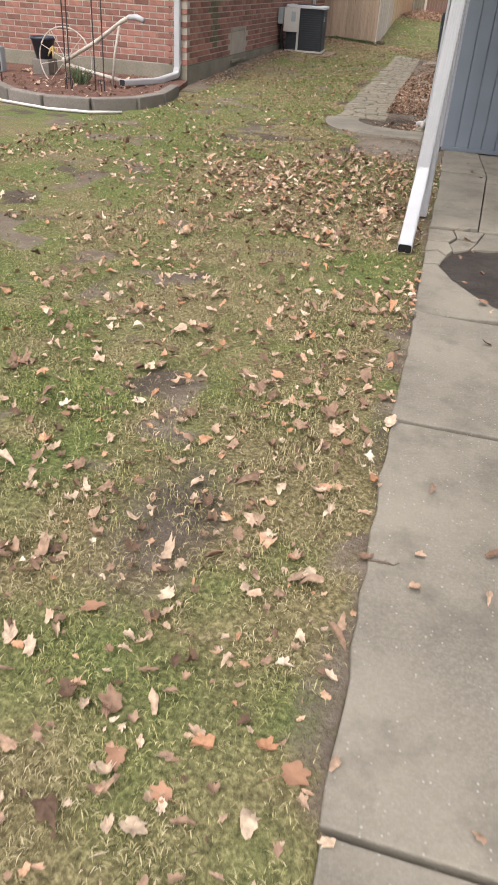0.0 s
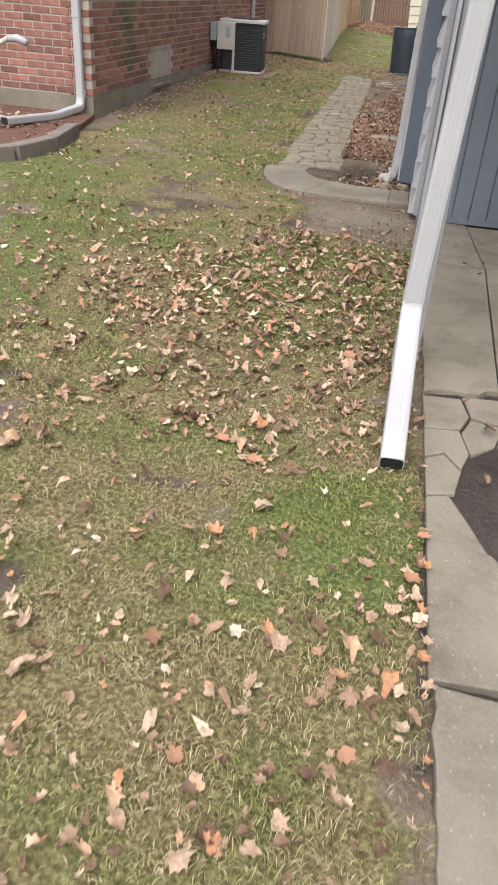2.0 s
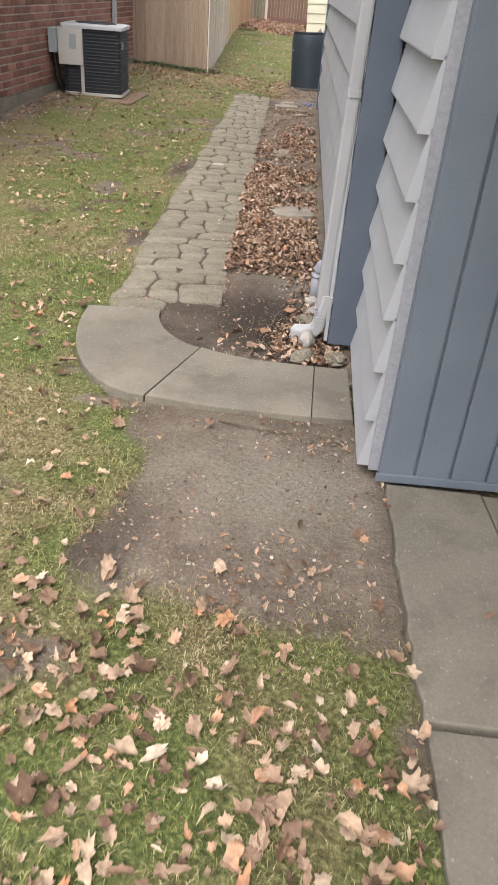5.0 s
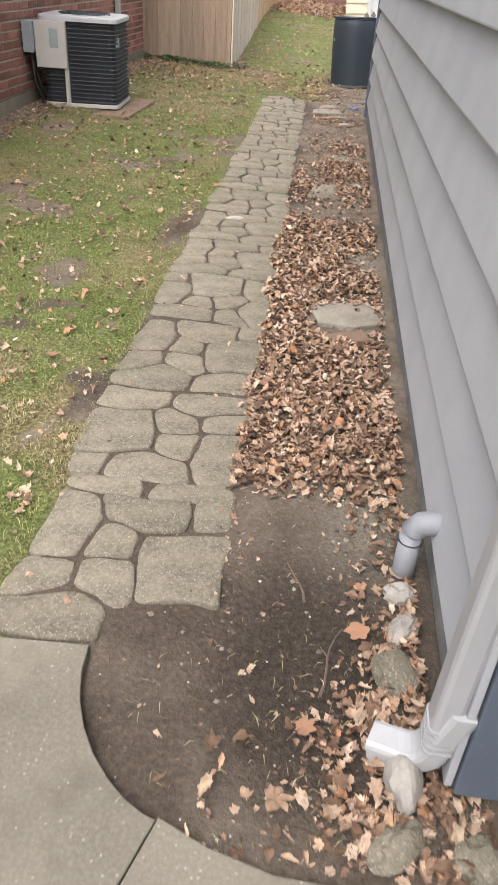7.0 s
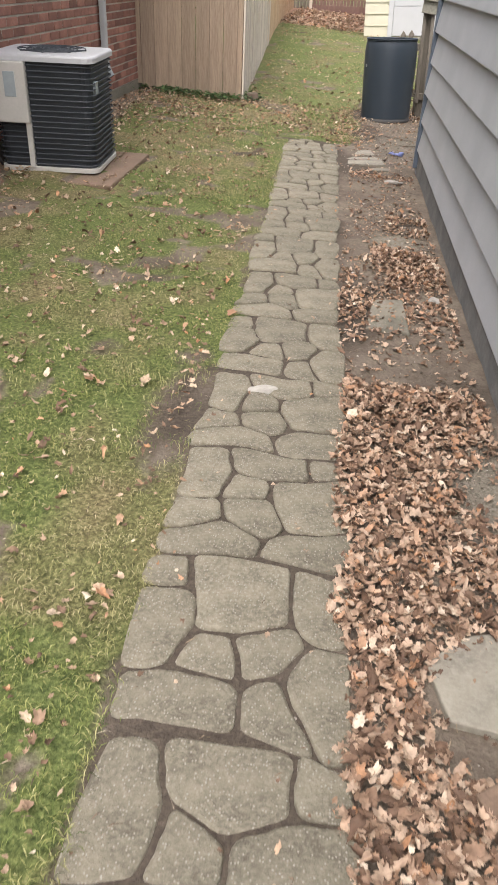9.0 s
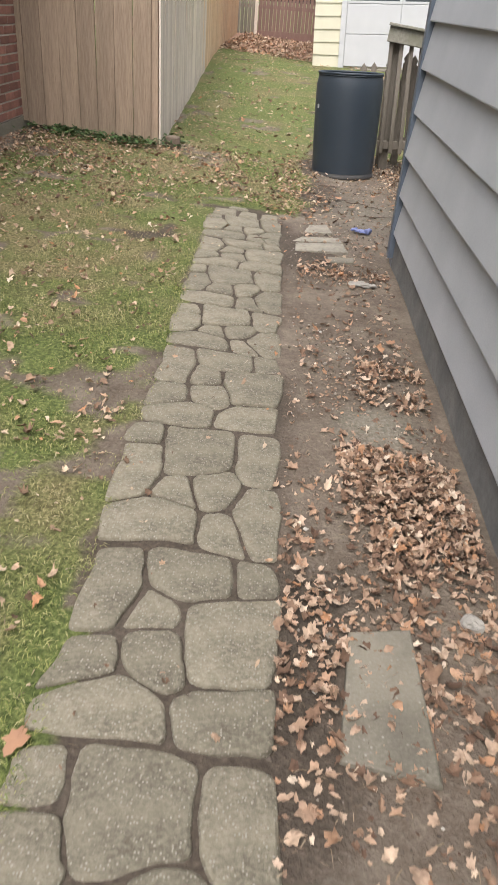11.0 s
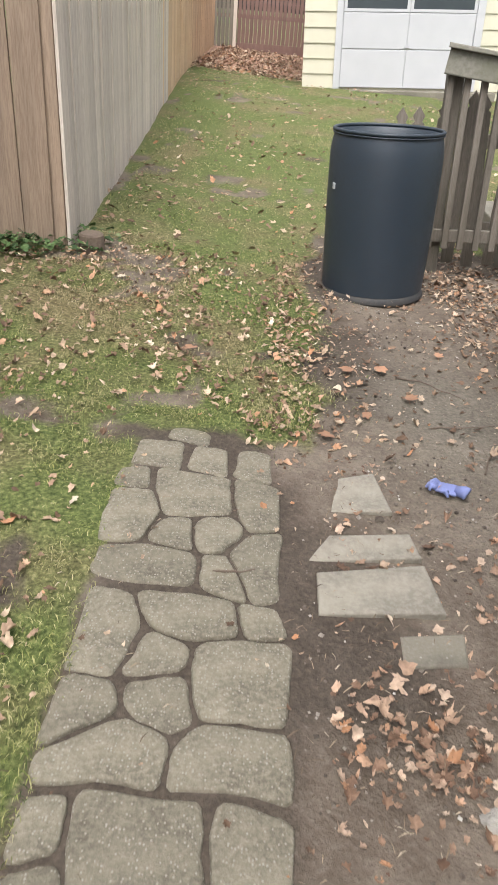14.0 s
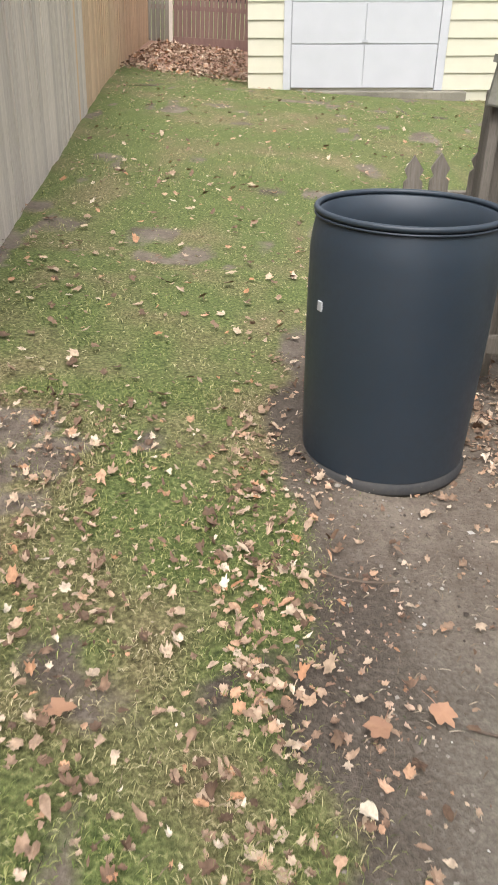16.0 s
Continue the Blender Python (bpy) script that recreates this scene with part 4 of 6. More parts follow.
# ---- air conditioner beside the brick wall ----
def build_ac():
    z0 = 0.13
    pad = solo("equipment_pad", box(-3.38, -2.42, 12.25, 13.35, -0.15, 0.115, 0.01), M["pad"], "rust-stained concrete pad under the air conditioner", "pad")
    root = thing("air_conditioner", "outdoor air conditioner with dark louvred coil and pale cabinet", "air conditioner", pose(-2.97, 12.80, z0, 0, 0, 5))
    b = box(-0.34, 0.34, -0.33, 0.33, 0.03, 0.72)
    bmesh.ops.bevel(b, geom=[e for e in b.edges if abs(e.verts[0].co.z - e.verts[1].co.z) > 0.1], offset=0.06, segments=4, profile=0.5, affect="EDGES")
    part("coil", b, M["ac_coil"], root, "dark coil behind the grille")
    outline = []
    for sx, sy, a0 in ((1, 1, 0), (-1, 1, 90), (-1, -1, 180), (1, -1, 270)):
        for a in (0, 30, 60, 90):
            t = radians(a0 + a)
            outline.append((sx * 0.285 + 0.07 * math.cos(t), sy * 0.275 + 0.07 * math.sin(t)))
    for k in range(19):
        z = 0.05 + k * 0.036
        part("grille_louvre", tube([(x, y, z) for x, y in outline], 0.0055, 6, closed=True), M["ac_wire"], root)
    part("base_rim", prism([(x * 1.02, y * 1.02) for x, y in outline], 0.0, 0.032, bevel=0.006), M["ac_grey"], root)
    part("top_cover", prism([(x * 1.05, y * 1.05) for x, y in outline], 0.722, 0.765, bevel=0.014), M["white_paint"], root, "pale weathered top cover")
    fan = bmesh.new()
    for r in (0.06, 0.12, 0.18, 0.24):
        tube([(r * math.cos(t), r * math.sin(t), 0.775) for t in np.linspace(0, 2 * math.pi, 28, endpoint=False)], 0.004, 5, bm=fan, closed=True)
    for t in np.linspace(0, math.pi, 4, endpoint=False):
        tube([(-0.25 * math.cos(t), -0.25 * math.sin(t), 0.772), (0.25 * math.cos(t), 0.25 * math.sin(t), 0.772)], 0.005, 5, bm=fan)
    part("fan_guard", fan, M["ac_wire"], root)
    part("control_panel", box(-0.39, -0.10, -0.385, -0.31, 0.33, 0.72, 0.008), M["ac_grey"], root, "pale control cabinet")
    part("corner_post", box(-0.135, -0.098, -0.365, -0.325, 0.03, 0.33, 0.004), M["ac_grey"], root)
    part("louvre_vent", box(-0.25, -0.17, -0.389, -0.384, 0.50, 0.66, 0.002), M["meter"], root)
    part("nameplate", box(0.30, 0.36, -0.25, -0.17, 0.52, 0.60, 0.004), M["meter"], root)
    sw = thing("electrical_box", "grey electrical switch box on the brick wall with dark conduit", "electrical box", pose(BX + 0.06, 12.45, 0.72))
    part("case", box(-0.045, 0.05, -0.09, 0.09, -0.14, 0.12, 0.008), M["meter"], sw)
    part("lid", box(0.05, 0.058, -0.075, 0.075, -0.11, 0.10, 0.004), M["meter"], sw)
    part("conduit", tube([(0.0, 0.02, -0.14), (0.0, 0.03, -0.25), (0.02, 0.08, -0.42), (0.05, 0.12, -0.55), (0.14, 0.22, -0.62)], 0.022, 8), M["black_metal"], sw, smooth=True)
    part("cable", tube([(0.01, -0.03, -0.14), (0.02, -0.02, -0.4), (0.08, 0.05, -0.6), (0.2, 0.2, -0.63)], 0.012, 8), M["black_metal"], sw, smooth=True)


build_ac()


# ---- tall board fence on the left ----
def board_mesh(w, h, t=0.018, name="board", material=None, pointed=False, seed=0):
    r = random.Random(seed)
    c = min(0.03, w * 0.25)
    prof = [(-w / 2, 0), (w / 2, 0), (w / 2, h - c), (w / 2 - c, h), (-w / 2 + c, h), (-w / 2, h - c)]
    if pointed:
        prof = [(-w / 2, 0), (w / 2, 0), (w / 2, h - 0.10), (w * 0.30, h - 0.085), (w * 0.5, h - 0.055), (0, h), (-w * 0.5, h - 0.055), (-w * 0.30, h - 0.085), (-w / 2, h - 0.10)]
    b = bmesh.new()
    f = b.faces.new([b.verts.new((x, -t / 2, z)) for x, z in prof])
    g = bmesh.ops.extrude_face_region(b, geom=[f])
    for v in g["geom"]:
        if isinstance(v, bmesh.types.BMVert):
            v.co.y = t / 2
    bmesh.ops.recalc_face_normals(b, faces=b.faces[:])
    return mesh_of(name, b, material)


def build_left_fence():
    front = thing("fence_front", "tan cedar board fence panel facing the lawn", "fence", pose(-2.22, 16.78, 0.08, 0, 0, 179), kind="structure")
    mes = [board_mesh(0.163, 1.85, material=M["fence_tan"], seed=k) for k in range(3)]
    for k in range(10):
        piece("board", mes[k % 3], front, pose(0.085 + k * 0.168, random.uniform(-0.003, 0.003), 0.02 + random.uniform(-0.015, 0.015) + 0.012 * k, 0, random.uniform(-0.3, 0.3), random.uniform(-1, 1)))
    for z in (0.35, 1.0, 1.65):
        part("rail", box(0.0, 1.68, -0.06, -0.02, z - 0.045, z + 0.045, 0.004), M["fence_tan"], front)
    part("post", box(-0.06, 0.02, -0.10, -0.02, -0.3, 1.85, 0.006), M["fence_tan"], front)
    side = thing("fence_side", "weathered grey board fence running back along the yard", "fence", pose(-2.14, 16.80, 0.05, 0, 0, 93.2), kind="structure")
    g = [board_mesh(0.142, 1.85, material=M["fence_grey"], seed=k + 5) for k in range(3)]
    o = [board_mesh(0.142, 1.85, material=M["fence_orange"], seed=k + 9) for k in range(2)]
    for k in range(136):
        x = 0.07 + k * 0.1455
        bow = 0.10 * math.sin(x / 20 * math.pi)
        me = random.choice(g) if k < 44 + random.randint(-6, 6) else random.choice(o)
        wx, wy = -2.14 + math.cos(radians(93.2)) * x, 16.80 + x
        piece("board", me, side, pose(x, bow + random.uniform(-0.004, 0.004), tz(wx, wy) - 0.06 + random.uniform(-0.02, 0.01), random.uniform(-0.5, 0.5), random.uniform(-0.35, 0.35), random.uniform(-1.5, 1.5)))
    for z in (0.35, 1.0, 1.65):
        part("rail", tube([(x, 0.10 * math.sin(x / 20 * math.pi) + 0.04, z + 0.05) for x in np.linspace(0.2, 19.8, 12)], 0.035, 4), M["fence_grey"], side)
    back = thing("fence_back", "dark brown picket fence closing the yard", "fence", pose(-3.45, 36.9, 0.15), kind="structure")
    bmsh = board_mesh(0.10, 1.7, material=M["fence_brown"])
    gm = board_mesh(0.10, 1.75, material=M["old_wood"])
    for k in range(36):
        piece("picket", gm if k < 5 else bmsh, back, pose(0.2 + k * 0.118, 0, 0.08 + random.uniform(-0.01, 0.01)))
    part("kick_board", box(0.8, 4.6, -0.04, -0.012, 0.0, 0.28, 0.004), M["fence_brown"], back)
    part("rail", box(0.1, 4.6, 0.012, 0.05, 0.9, 1.0), M["fence_brown"], back)
    for x in (0.12, 0.78):
        part("post", box(x - 0.05, x + 0.05, -0.10, -0.02, -0.2, 1.8, 0.006), M["fence_grey"], back)
    solo("tree_stump", lathe([(0.0, -0.05), (0.085, -0.05), (0.075, 0.03), (0.07, 0.09), (0.06, 0.10), (0.0, 0.098)], 14), M["twig"], "small dark cut stump at the foot of the fence", "stump", pose(-2.02, 16.82, tz(-2.02, 16.82)))


build_left_fence()


# ---- garage ----
def build_garage():
    root = thing("garage", "cream lapped-siding garage with a white panelled door", "garage", pose(-0.72, 27.25, 0.0, 0, -3.0, -1.5))
    part("wall", box(0.04, 5.6, 0.03, 0.2, -0.5, 3.2), M["cream"], root)
    sidew = part("side_wall", box(0.03, 0.2, 0.2, 7.5, 0.0, 3.2), M["white_paint"], root)
    part("back_wall", box(0.2, 5.6, 7.3, 7.5, 0.0, 3.2), M["cream"], root)
    part("far_wall", box(5.4, 5.6, 0.2, 7.3, 0.0, 3.2), M["cream"], root)
    part("roof", box(-0.35, 5.9, -0.4, 7.9, 3.21, 3.4, 0.02), M["roof"], root)
    for a, b in ((0.0, 0.56), (3.05, 5.6)):
        for k in range(12):
            z = 0.14 + k * 0.24
            bm = bmesh.new()
            prof = [(0.03, z), (0.0, z), (-0.001, z + 0.008), (0.02, z + 0.238), (0.03, z + 0.238)]
            ends = [[bm.verts.new((x, y, zz)) for y, zz in prof] for x in (a, b)]
            for q in range(5):
                bm.faces.new((ends[0][q], ends[0][(q + 1) % 5], ends[1][(q + 1) % 5], ends[1][q]))
            bm.faces.new(ends[0][::-1])
            bm.faces.new(ends[1])
            part("clapboard", bm, M["cream"], root)
    for k in range(12):
        z = 0.14 + k * 0.24
        bm = bmesh.new()
        prof = [(0.03, z), (0.0, z), (-0.001, z + 0.008), (0.02, z + 0.238), (0.03, z + 0.238)]
        ends = [[bm.verts.new((x, y, zz)) for x, zz in prof] for y in (0.03, 7.4)]
        for q in range(5):
            bm.faces.new((ends[0][q], ends[0][(q + 1) % 5], ends[1][(q + 1) % 5], ends[1][q]))
        part("side_clapboard", bm, M["white_paint"], root)
    part("door_frame", box(0.55, 0.66, -0.03, 0.03, 0.14, 2.5, 0.004), M["white_paint"], root)
    part("door_frame", box(2.92, 3.05, -0.03, 0.03, 0.14, 2.5, 0.004), M["white_paint"], root)
    part("door_frame", box(0.55, 3.05, -0.03, 0.03, 2.5, 2.64, 0.004), M["white_paint"], root)
    door = part("garage_door", box(0.662, 2.918, 0.0, 0.03, 0.17, 2.5), M["white_paint"], root, "white panelled garage door")
    for z0, z1 in ((0.175, 0.77), (0.785, 1.33)):
        for x0, x1 in ((0.67, 1.785), (1.795, 2.91)):
            part("door_panel", box(x0, x1, -0.016, 0.0, z0, z1, 0.006), M["white_paint"], door)
    for x0, x1 in ((0.67, 1.785), (1.795, 2.91)):
        bm = bmesh.new()
        for q in ((x0, x1, 1.345, 1.39), (x0, x1, 2.02, 2.10), (x0, x0 + 0.05, 1.39, 2.02), (x1 - 0.05, x1, 1.39, 2.02)):
            box(q[0], q[1], -0.018, 0.0, q[2], q[3], bm=bm)
        part("window_frame", bm, M["white_paint"], door)
        part("pane", box(x0 + 0.05, x1 - 0.05, -0.008, -0.002, 1.39, 2.02), M["glass"], door)
    part("door_handle", box(1.74, 1.84, -0.035, -0.018, 0.80, 0.83, 0.004), M["grey_metal"], door)
    part("sill", box(0.4, 3.4, -0.22, 0.028, -0.5, 0.135, 0.01), M["concrete"], root, "narrow concrete sill")


build_garage()


# ---- barrel ----
def build_barrel():
    cx, cy = -0.385, 16.82
    root = thing("barrel", "open black plastic drum, dusty near the ground", "barrel", pose(cx, cy, tz(cx, cy) - 0.012, -2.0, -1.9, 0))
    prof = [(0.286, 0.045), (0.289, 0.12), (0.293, 0.26), (0.297, 0.42), (0.299, 0.53), (0.300, 0.64), (0.300, 0.76), (0.294, 0.81), (0.285, 0.85),
            (0.282, 0.865), (0.272, 0.86), (0.274, 0.76), (0.284, 0.70), (0.29, 0.5), (0.28, 0.26), (0.27, 0.05), (0.0, 0.045)]
    part("body", lathe(prof, 64), M["barrel"], root, smooth=True)
    part("rim", tube([(0.286 * math.cos(t), 0.286 * math.sin(t), 0.872) for t in np.linspace(0, 2 * math.pi, 64, endpoint=False)], 0.0095, 10, closed=True), M["barrel"], root, "rolled rim", smooth=True)
    part("rim_bead", tube([(0.290 * math.cos(t), 0.290 * math.sin(t), 0.857) for t in np.linspace(0, 2 * math.pi, 64, endpoint=False)], 0.004, 8, closed=True), M["barrel"], root, smooth=True)
    part("foot_ring", lathe([(0.26, 0.0), (0.292, 0.0), (0.296, 0.012), (0.29, 0.03), (0.281, 0.05), (0.26, 0.05), (0.26, 0.0)], 64), M["barrel_dust"], root, "dusty foot ring", smooth=True)
    b = box(-0.012, 0.012, -0.003, 0.003, -0.016, 0.016, 0.002)
    part("sticker", b, M["white_metal"], root, "small white label").matrix_basis = pose(0.3015 * math.cos(radians(205)), 0.3015 * math.sin(radians(205)), 0.60, 0, 0, 205 + 90)


build_barrel()


# ---- old picket fence and stair rail by the house ----
def build_picket_fence():
    pm = board_mesh(0.072, 1.02, 0.02, "picket", M["old_wood"], True)
    gate = thing("picket_fence", "old grey pointed picket fence, weathered and leaning", "fence", pose(-0.19, 17.52, -0.06, 0, -3.0, -6))
    for k, (x, h) in enumerate(((0.0, 0.92), (0.085, 0.93), (0.21, 0.96), (0.36, 1.02), (0.49, 1.0), (0.62, 1.02), (0.75, 1.0), (0.88, 1.02))):
        piece("picket", pm, gate, pose(x, -0.02, h - 1.0, random.uniform(-1.5, 1.5), random.uniform(-2.5, 2.5), random.uniform(-4, 4)))
    for z in (0.24, 0.76):
        part("rail", box(-0.05, 1.0, 0.0, 0.035, z - 0.04, z + 0.04, 0.005), M["old_wood"], gate)
    rail = thing("stair_rail", "mossy grey timber hand rail with plain balusters", "railing", pose(0.0, 17.30, -0.02, 0, -3.0, 0))
    p0, p1 = Vector((-0.03, 0.0, 1.17)), Vector((1.1, -0.18, 1.0))
    b = duct([p0, p1], 0.04, 0.135, (0, 1, 0))
    part("hand_rail", b, M["mossy_wood"], rail)
    part("rail_cap", duct([p0 + Vector((0, 0, 0.078)), p1 + Vector((0, 0, 0.078))], 0.10, 0.025, (0, 1, 0)), M["mossy_wood"], rail)
    n = 12
    for k in range(n):
        t = (k + 0.4) / n
        q = p0.lerp(p1, t)
        part("baluster", box(q.x - 0.019, q.x + 0.019, q.y + 0.022, q.y + 0.055, 0.12, q.z + 0.04, 0.004), M["old_wood"], rail)
    part("bottom_rail", duct([p0 + Vector((0, 0.06, -0.98)), p1 + Vector((0, 0.06, -0.78))], 0.035, 0.08, (0, 1, 0)), M["old_wood"], rail)
    part("post", box(0.0, 0.09, 0.06, 0.15, -0.2, 1.14, 0.008), M["old_wood"], rail)
    brace = thing("leaning_board", "short weathered board leaning beside the railing", "board", pose(0.17, 15.88, tz(0.17, 15.88) - 0.03, 0, 9, 10))
    part("plank", box(-0.045, 0.045, -0.02, 0.02, 0.0, 0.62, 0.005), M["old_wood"], brace)
    part("cleat", box(0.05, 0.085, -0.025, 0.025, 0.0, 0.95, 0.005), M["old_wood"], brace)
    solo("step_slab", box(0.55, 1.7, 17.5, 18.6, -0.2, 0.16, 0.01), M["concrete"], "low pale concrete step behind the railing", "step")


build_picket_fence()


# ---- flower bed by the brick house ----
def build_flower_bed():
    pts = [(-5.75, 5.95), (-5.0, 5.35), (-4.55, 4.95), (-4.05, 4.78), (-3.55, 4.88), (-3.2, 5.25), (-3.1, 5.75), (-3.22, 6.5)]
    bed = thing("flower_bed", "raised bed of red mulch edged with worn grey blocks", "flower bed", pose(-4.3, 5.9, 0))
    off = Vector((-4.3, 5.9))
    poly = pts + [(-3.42, 7.5), (-6.2, 7.5)]
    b = prism([(x + 4.3, y - 5.9) for x, y in poly], -0.05, 0.07)
    part("mulch_fill", b, M["mulch"], bed)
    for (ax, ay), (bx, by) in zip(pts, pts[1:]):
        l = math.hypot(bx - ax, by - ay)
        m = pose((ax + bx) / 2 + 4.3, (ay + by) / 2 - 5.9, 0, 0, 0, math.degrees(math.atan2(by - ay, bx - ax)))
        part("edging_block", box(-l / 2 + 0.004, l / 2 - 0.004, -0.06, 0.06, -0.05, 0.135, 0.012), M["edging"], bed).matrix_basis = m
    hose = tube([(x * 1.0 + 4.3 + 0.10 * (i > 3), y - 5.9 - 0.11 + 0.02 * math.sin(i * 2), 0.022) for i, (x, y) in enumerate([(-6.6, 6.2), (-5.8, 5.85), (-5.2, 5.38), (-4.6, 4.93), (-4.05, 4.74), (-3.6, 4.82), (-3.3, 5.02)])], 0.016, 8)
    h = solo("garden_hose", hose, M["hose"], "pale garden hose lying round the flower bed", "hose", pose(-4.3, 5.9, 0), smooth=True)
    cult = thing("wheel_cultivator", "antique wheel cultivator with chipped white paint", "garden tool", pose(-4.62, 6.35, 0.07))
    hub = Vector((0.0, 0.0, 0.22))
    R = 0.36
    part("wheel_rim", tube([(hub.x + R * math.cos(t), 0, hub.z + 0.02 + R * math.sin(t)) for t in np.linspace(0, 2 * math.pi, 40, endpoint=False)], 0.009, 8, closed=True), M["old_white"], cult, smooth=True)
    part("hub", tube([(0, -0.05, 0.24), (0, 0.05, 0.24)], 0.032, 12), M["old_white"], cult, smooth=True)
    for k in range(10):
        t = k / 10 * 2 * math.pi + 0.2
        part("spoke", tube([(0, 0, 0.24), (R * math.cos(t), 0, 0.24 + R * math.sin(t))], 0.0045, 6), M["old_white"], cult)
    part("handle_bar", tube([(0.0, -0.06, 0.22), (0.45, -0.06, 0.47), (0.82, -0.06, 0.72), (0.93, -0.06, 0.775)], 0.024, 8), M["old_white"], cult, smooth=True)
    part("grip", tube([(0.90, -0.06, 0.76), (1.0, -0.06, 0.77), (1.10, -0.08, 0.74)], [0.03, 0.036, 0.03], 10), M["white_metal"], cult, smooth=True)
    part("beam", tube([(0.0, -0.05, 0.20), (0.40, -0.05, 0.13), (0.78, -0.05, 0.07)], 0.024, 8), M["old_white"], cult, smooth=True)
    part("strut", tube([(0.66, -0.06, 0.0), (0.70, -0.06, 0.35), (0.78, -0.06, 0.69)], 0.017, 8), M["old_white"], cult, smooth=True)
    for x, y, top, hook in ((-5.08, 5.6, 1.5, 1), (-4.30, 5.75, 1.7, -1), (-4.22, 5.7, 1.7, 1), (-3.86, 5.85, 1.6, 1), (-3.95, 5.8, 1.6, -1)):
        pole = thing("plant_hook", "thin black iron plant hook pushed into the bed", "plant hook", pose(x, y, 0.05), group="plant hooks")
        arc = [(hook * (0.09 - 0.09 * math.cos(t)), 0, top + 0.09 * math.sin(t)) for t in np.linspace(0, math.pi * 1.1, 9)]
        part("rod", tube([(0, 0, 0), (0, 0, top)] + arc, 0.007, 6), M["black_metal"], pole)
        part("prong", tube([(0.0, 0, 0.14), (-hook * 0.07, 0, 0.14), (-hook * 0.075, 0, 0.0)], 0.006, 6), M["black_metal"], pole)
    solo("flower_pot", lathe([(0.0, 0.0), (0.10, 0.0), (0.15, 0.22), (0.165, 0.23), (0.165, 0.26), (0.15, 0.26), (0.14, 0.2), (0.0, 0.19)], 24), M["pot"], "dark blue-black garden pot in the flower bed", "pot", pose(-5.15, 6.75, 0.25), smooth=True)
    solo("pot_stand", box(-0.12, 0.12, -0.12, 0.12, 0, 0.185, 0.01), M["edging"], "grey block carrying a pot", "block", pose(-5.15, 6.75, 0.067))
    solo("garden_post", box(-0.08, 0.08, -0.06, 0.06, 0.0, 0.30, 0.012), M["meter"], "short grey block post in the flower bed", "post", pose(-5.75, 6.6, 0.067))
    rnd = random.Random(3)
    for x, y, z in ((-4.62, 6.05, 0.42), (-5.35, 5.75, 0.12), (-5.5, 5.9, 0.12)):
        bm = bmesh.new()
        for k in range(16):
            a, e = rnd.uniform(0, 6.28), rnd.uniform(0.02, 0.09)
            tube([(0, 0, 0), (e * math.cos(a) * 0.5, e * math.sin(a) * 0.5, -0.03), (e * math.cos(a), e * math.sin(a), -0.09 - rnd.uniform(0, 0.03))], [0.004, 0.006, 0.001], 4, bm=bm)
        fl = thing("dried_plant", "small clump of dried yellow plant stems", "plant", pose(x, y, 0.067))
        ob = part("stems", bm, M["dry_flower"], fl)
        ob.matrix_basis = pose(0, 0, z - 0.067 + 0.06)
        part("stalk", tube([(0, 0, 0), (0.01, 0, z - 0.03)], 0.004, 5), M["twig"], fl)
    gb = bmesh.new()
    for k in range(120):
        a = rnd.uniform(0, 6.28)
        r0, r1 = rnd.uniform(0, 0.08), rnd.uniform(0.1, 0.25)
        tube([(r0 * math.cos(a), r0 * math.sin(a), 0), (r1 * 0.6 * math.cos(a), r1 * 0.6 * math.sin(a), rnd.uniform(0.08, 0.2)), (r1 * math.cos(a), r1 * math.sin(a), rnd.uniform(0.03, 0.24))], [0.004, 0.003, 0.001], 3, bm=gb)
    solo("low_shrub", gb, island_mat("shrub_green", [(0, (0.05, 0.09, 0.05)), (0.6, (0.10, 0.14, 0.07)), (1, (0.25, 0.22, 0.12))], 0.8), "small grey-green low shrub in the mulch", "shrub", pose(-4.35, 6.2, 0.067))


build_flower_bed()


# ---- flagstone path ----
MOULD_NODES = {"bl": (0.02, 0.0), "bm": (0.54, 0.01), "br": (0.98, 0.02), "a": (-0.01, 0.15), "b": (0.32, 0.30), "c": (0.53, 0.20), "d": (0.64, 0.28), "e": (1.0, 0.31), "h": (0.03, 0.46), "i": (0.28, 0.47),
               "j": (0.55, 0.53), "l": (0.33, 0.77), "m": (0.53, 0.70), "n": (0.77, 0.77), "o": (1.0, 0.80), "tl": (0.03, 0.985), "p": (0.26, 0.99), "q": (0.75, 1.01), "tr": (0.97, 1.0)}
MOULD_STONES = ("bl bm c b a", "bm br e d c", "a b i h", "b c d j i", "d e o n m j", "i j m l", "h i l p tl", "l m n q p", "n o tr q")


def mould_stones(turns):
    """The nine stones of one casting, in a unit square, turned by quarters to the left."""
    for names in MOULD_STONES:
        pts = [MOULD_NODES[k] for k in names.split()]
        for _ in range(turns):
            pts = [(1 - v, u) for u, v in pts]
        yield pts


def clip_poly(poly, nx, ny, c):
    """The part of a polygon where nx*x + ny*y <= c."""
    out = []
    for (ax, ay), (bx, by) in zip(poly, poly[1:] + poly[:1]):
        da, db = nx * ax + ny * ay - c, nx * bx + ny * by - c
        if da <= 0:
            out.append((ax, ay))
        if da * db < 0:
            t = da / (da - db)
            out.append((ax + t * (bx - ax), ay + t * (by - ay)))
    return out


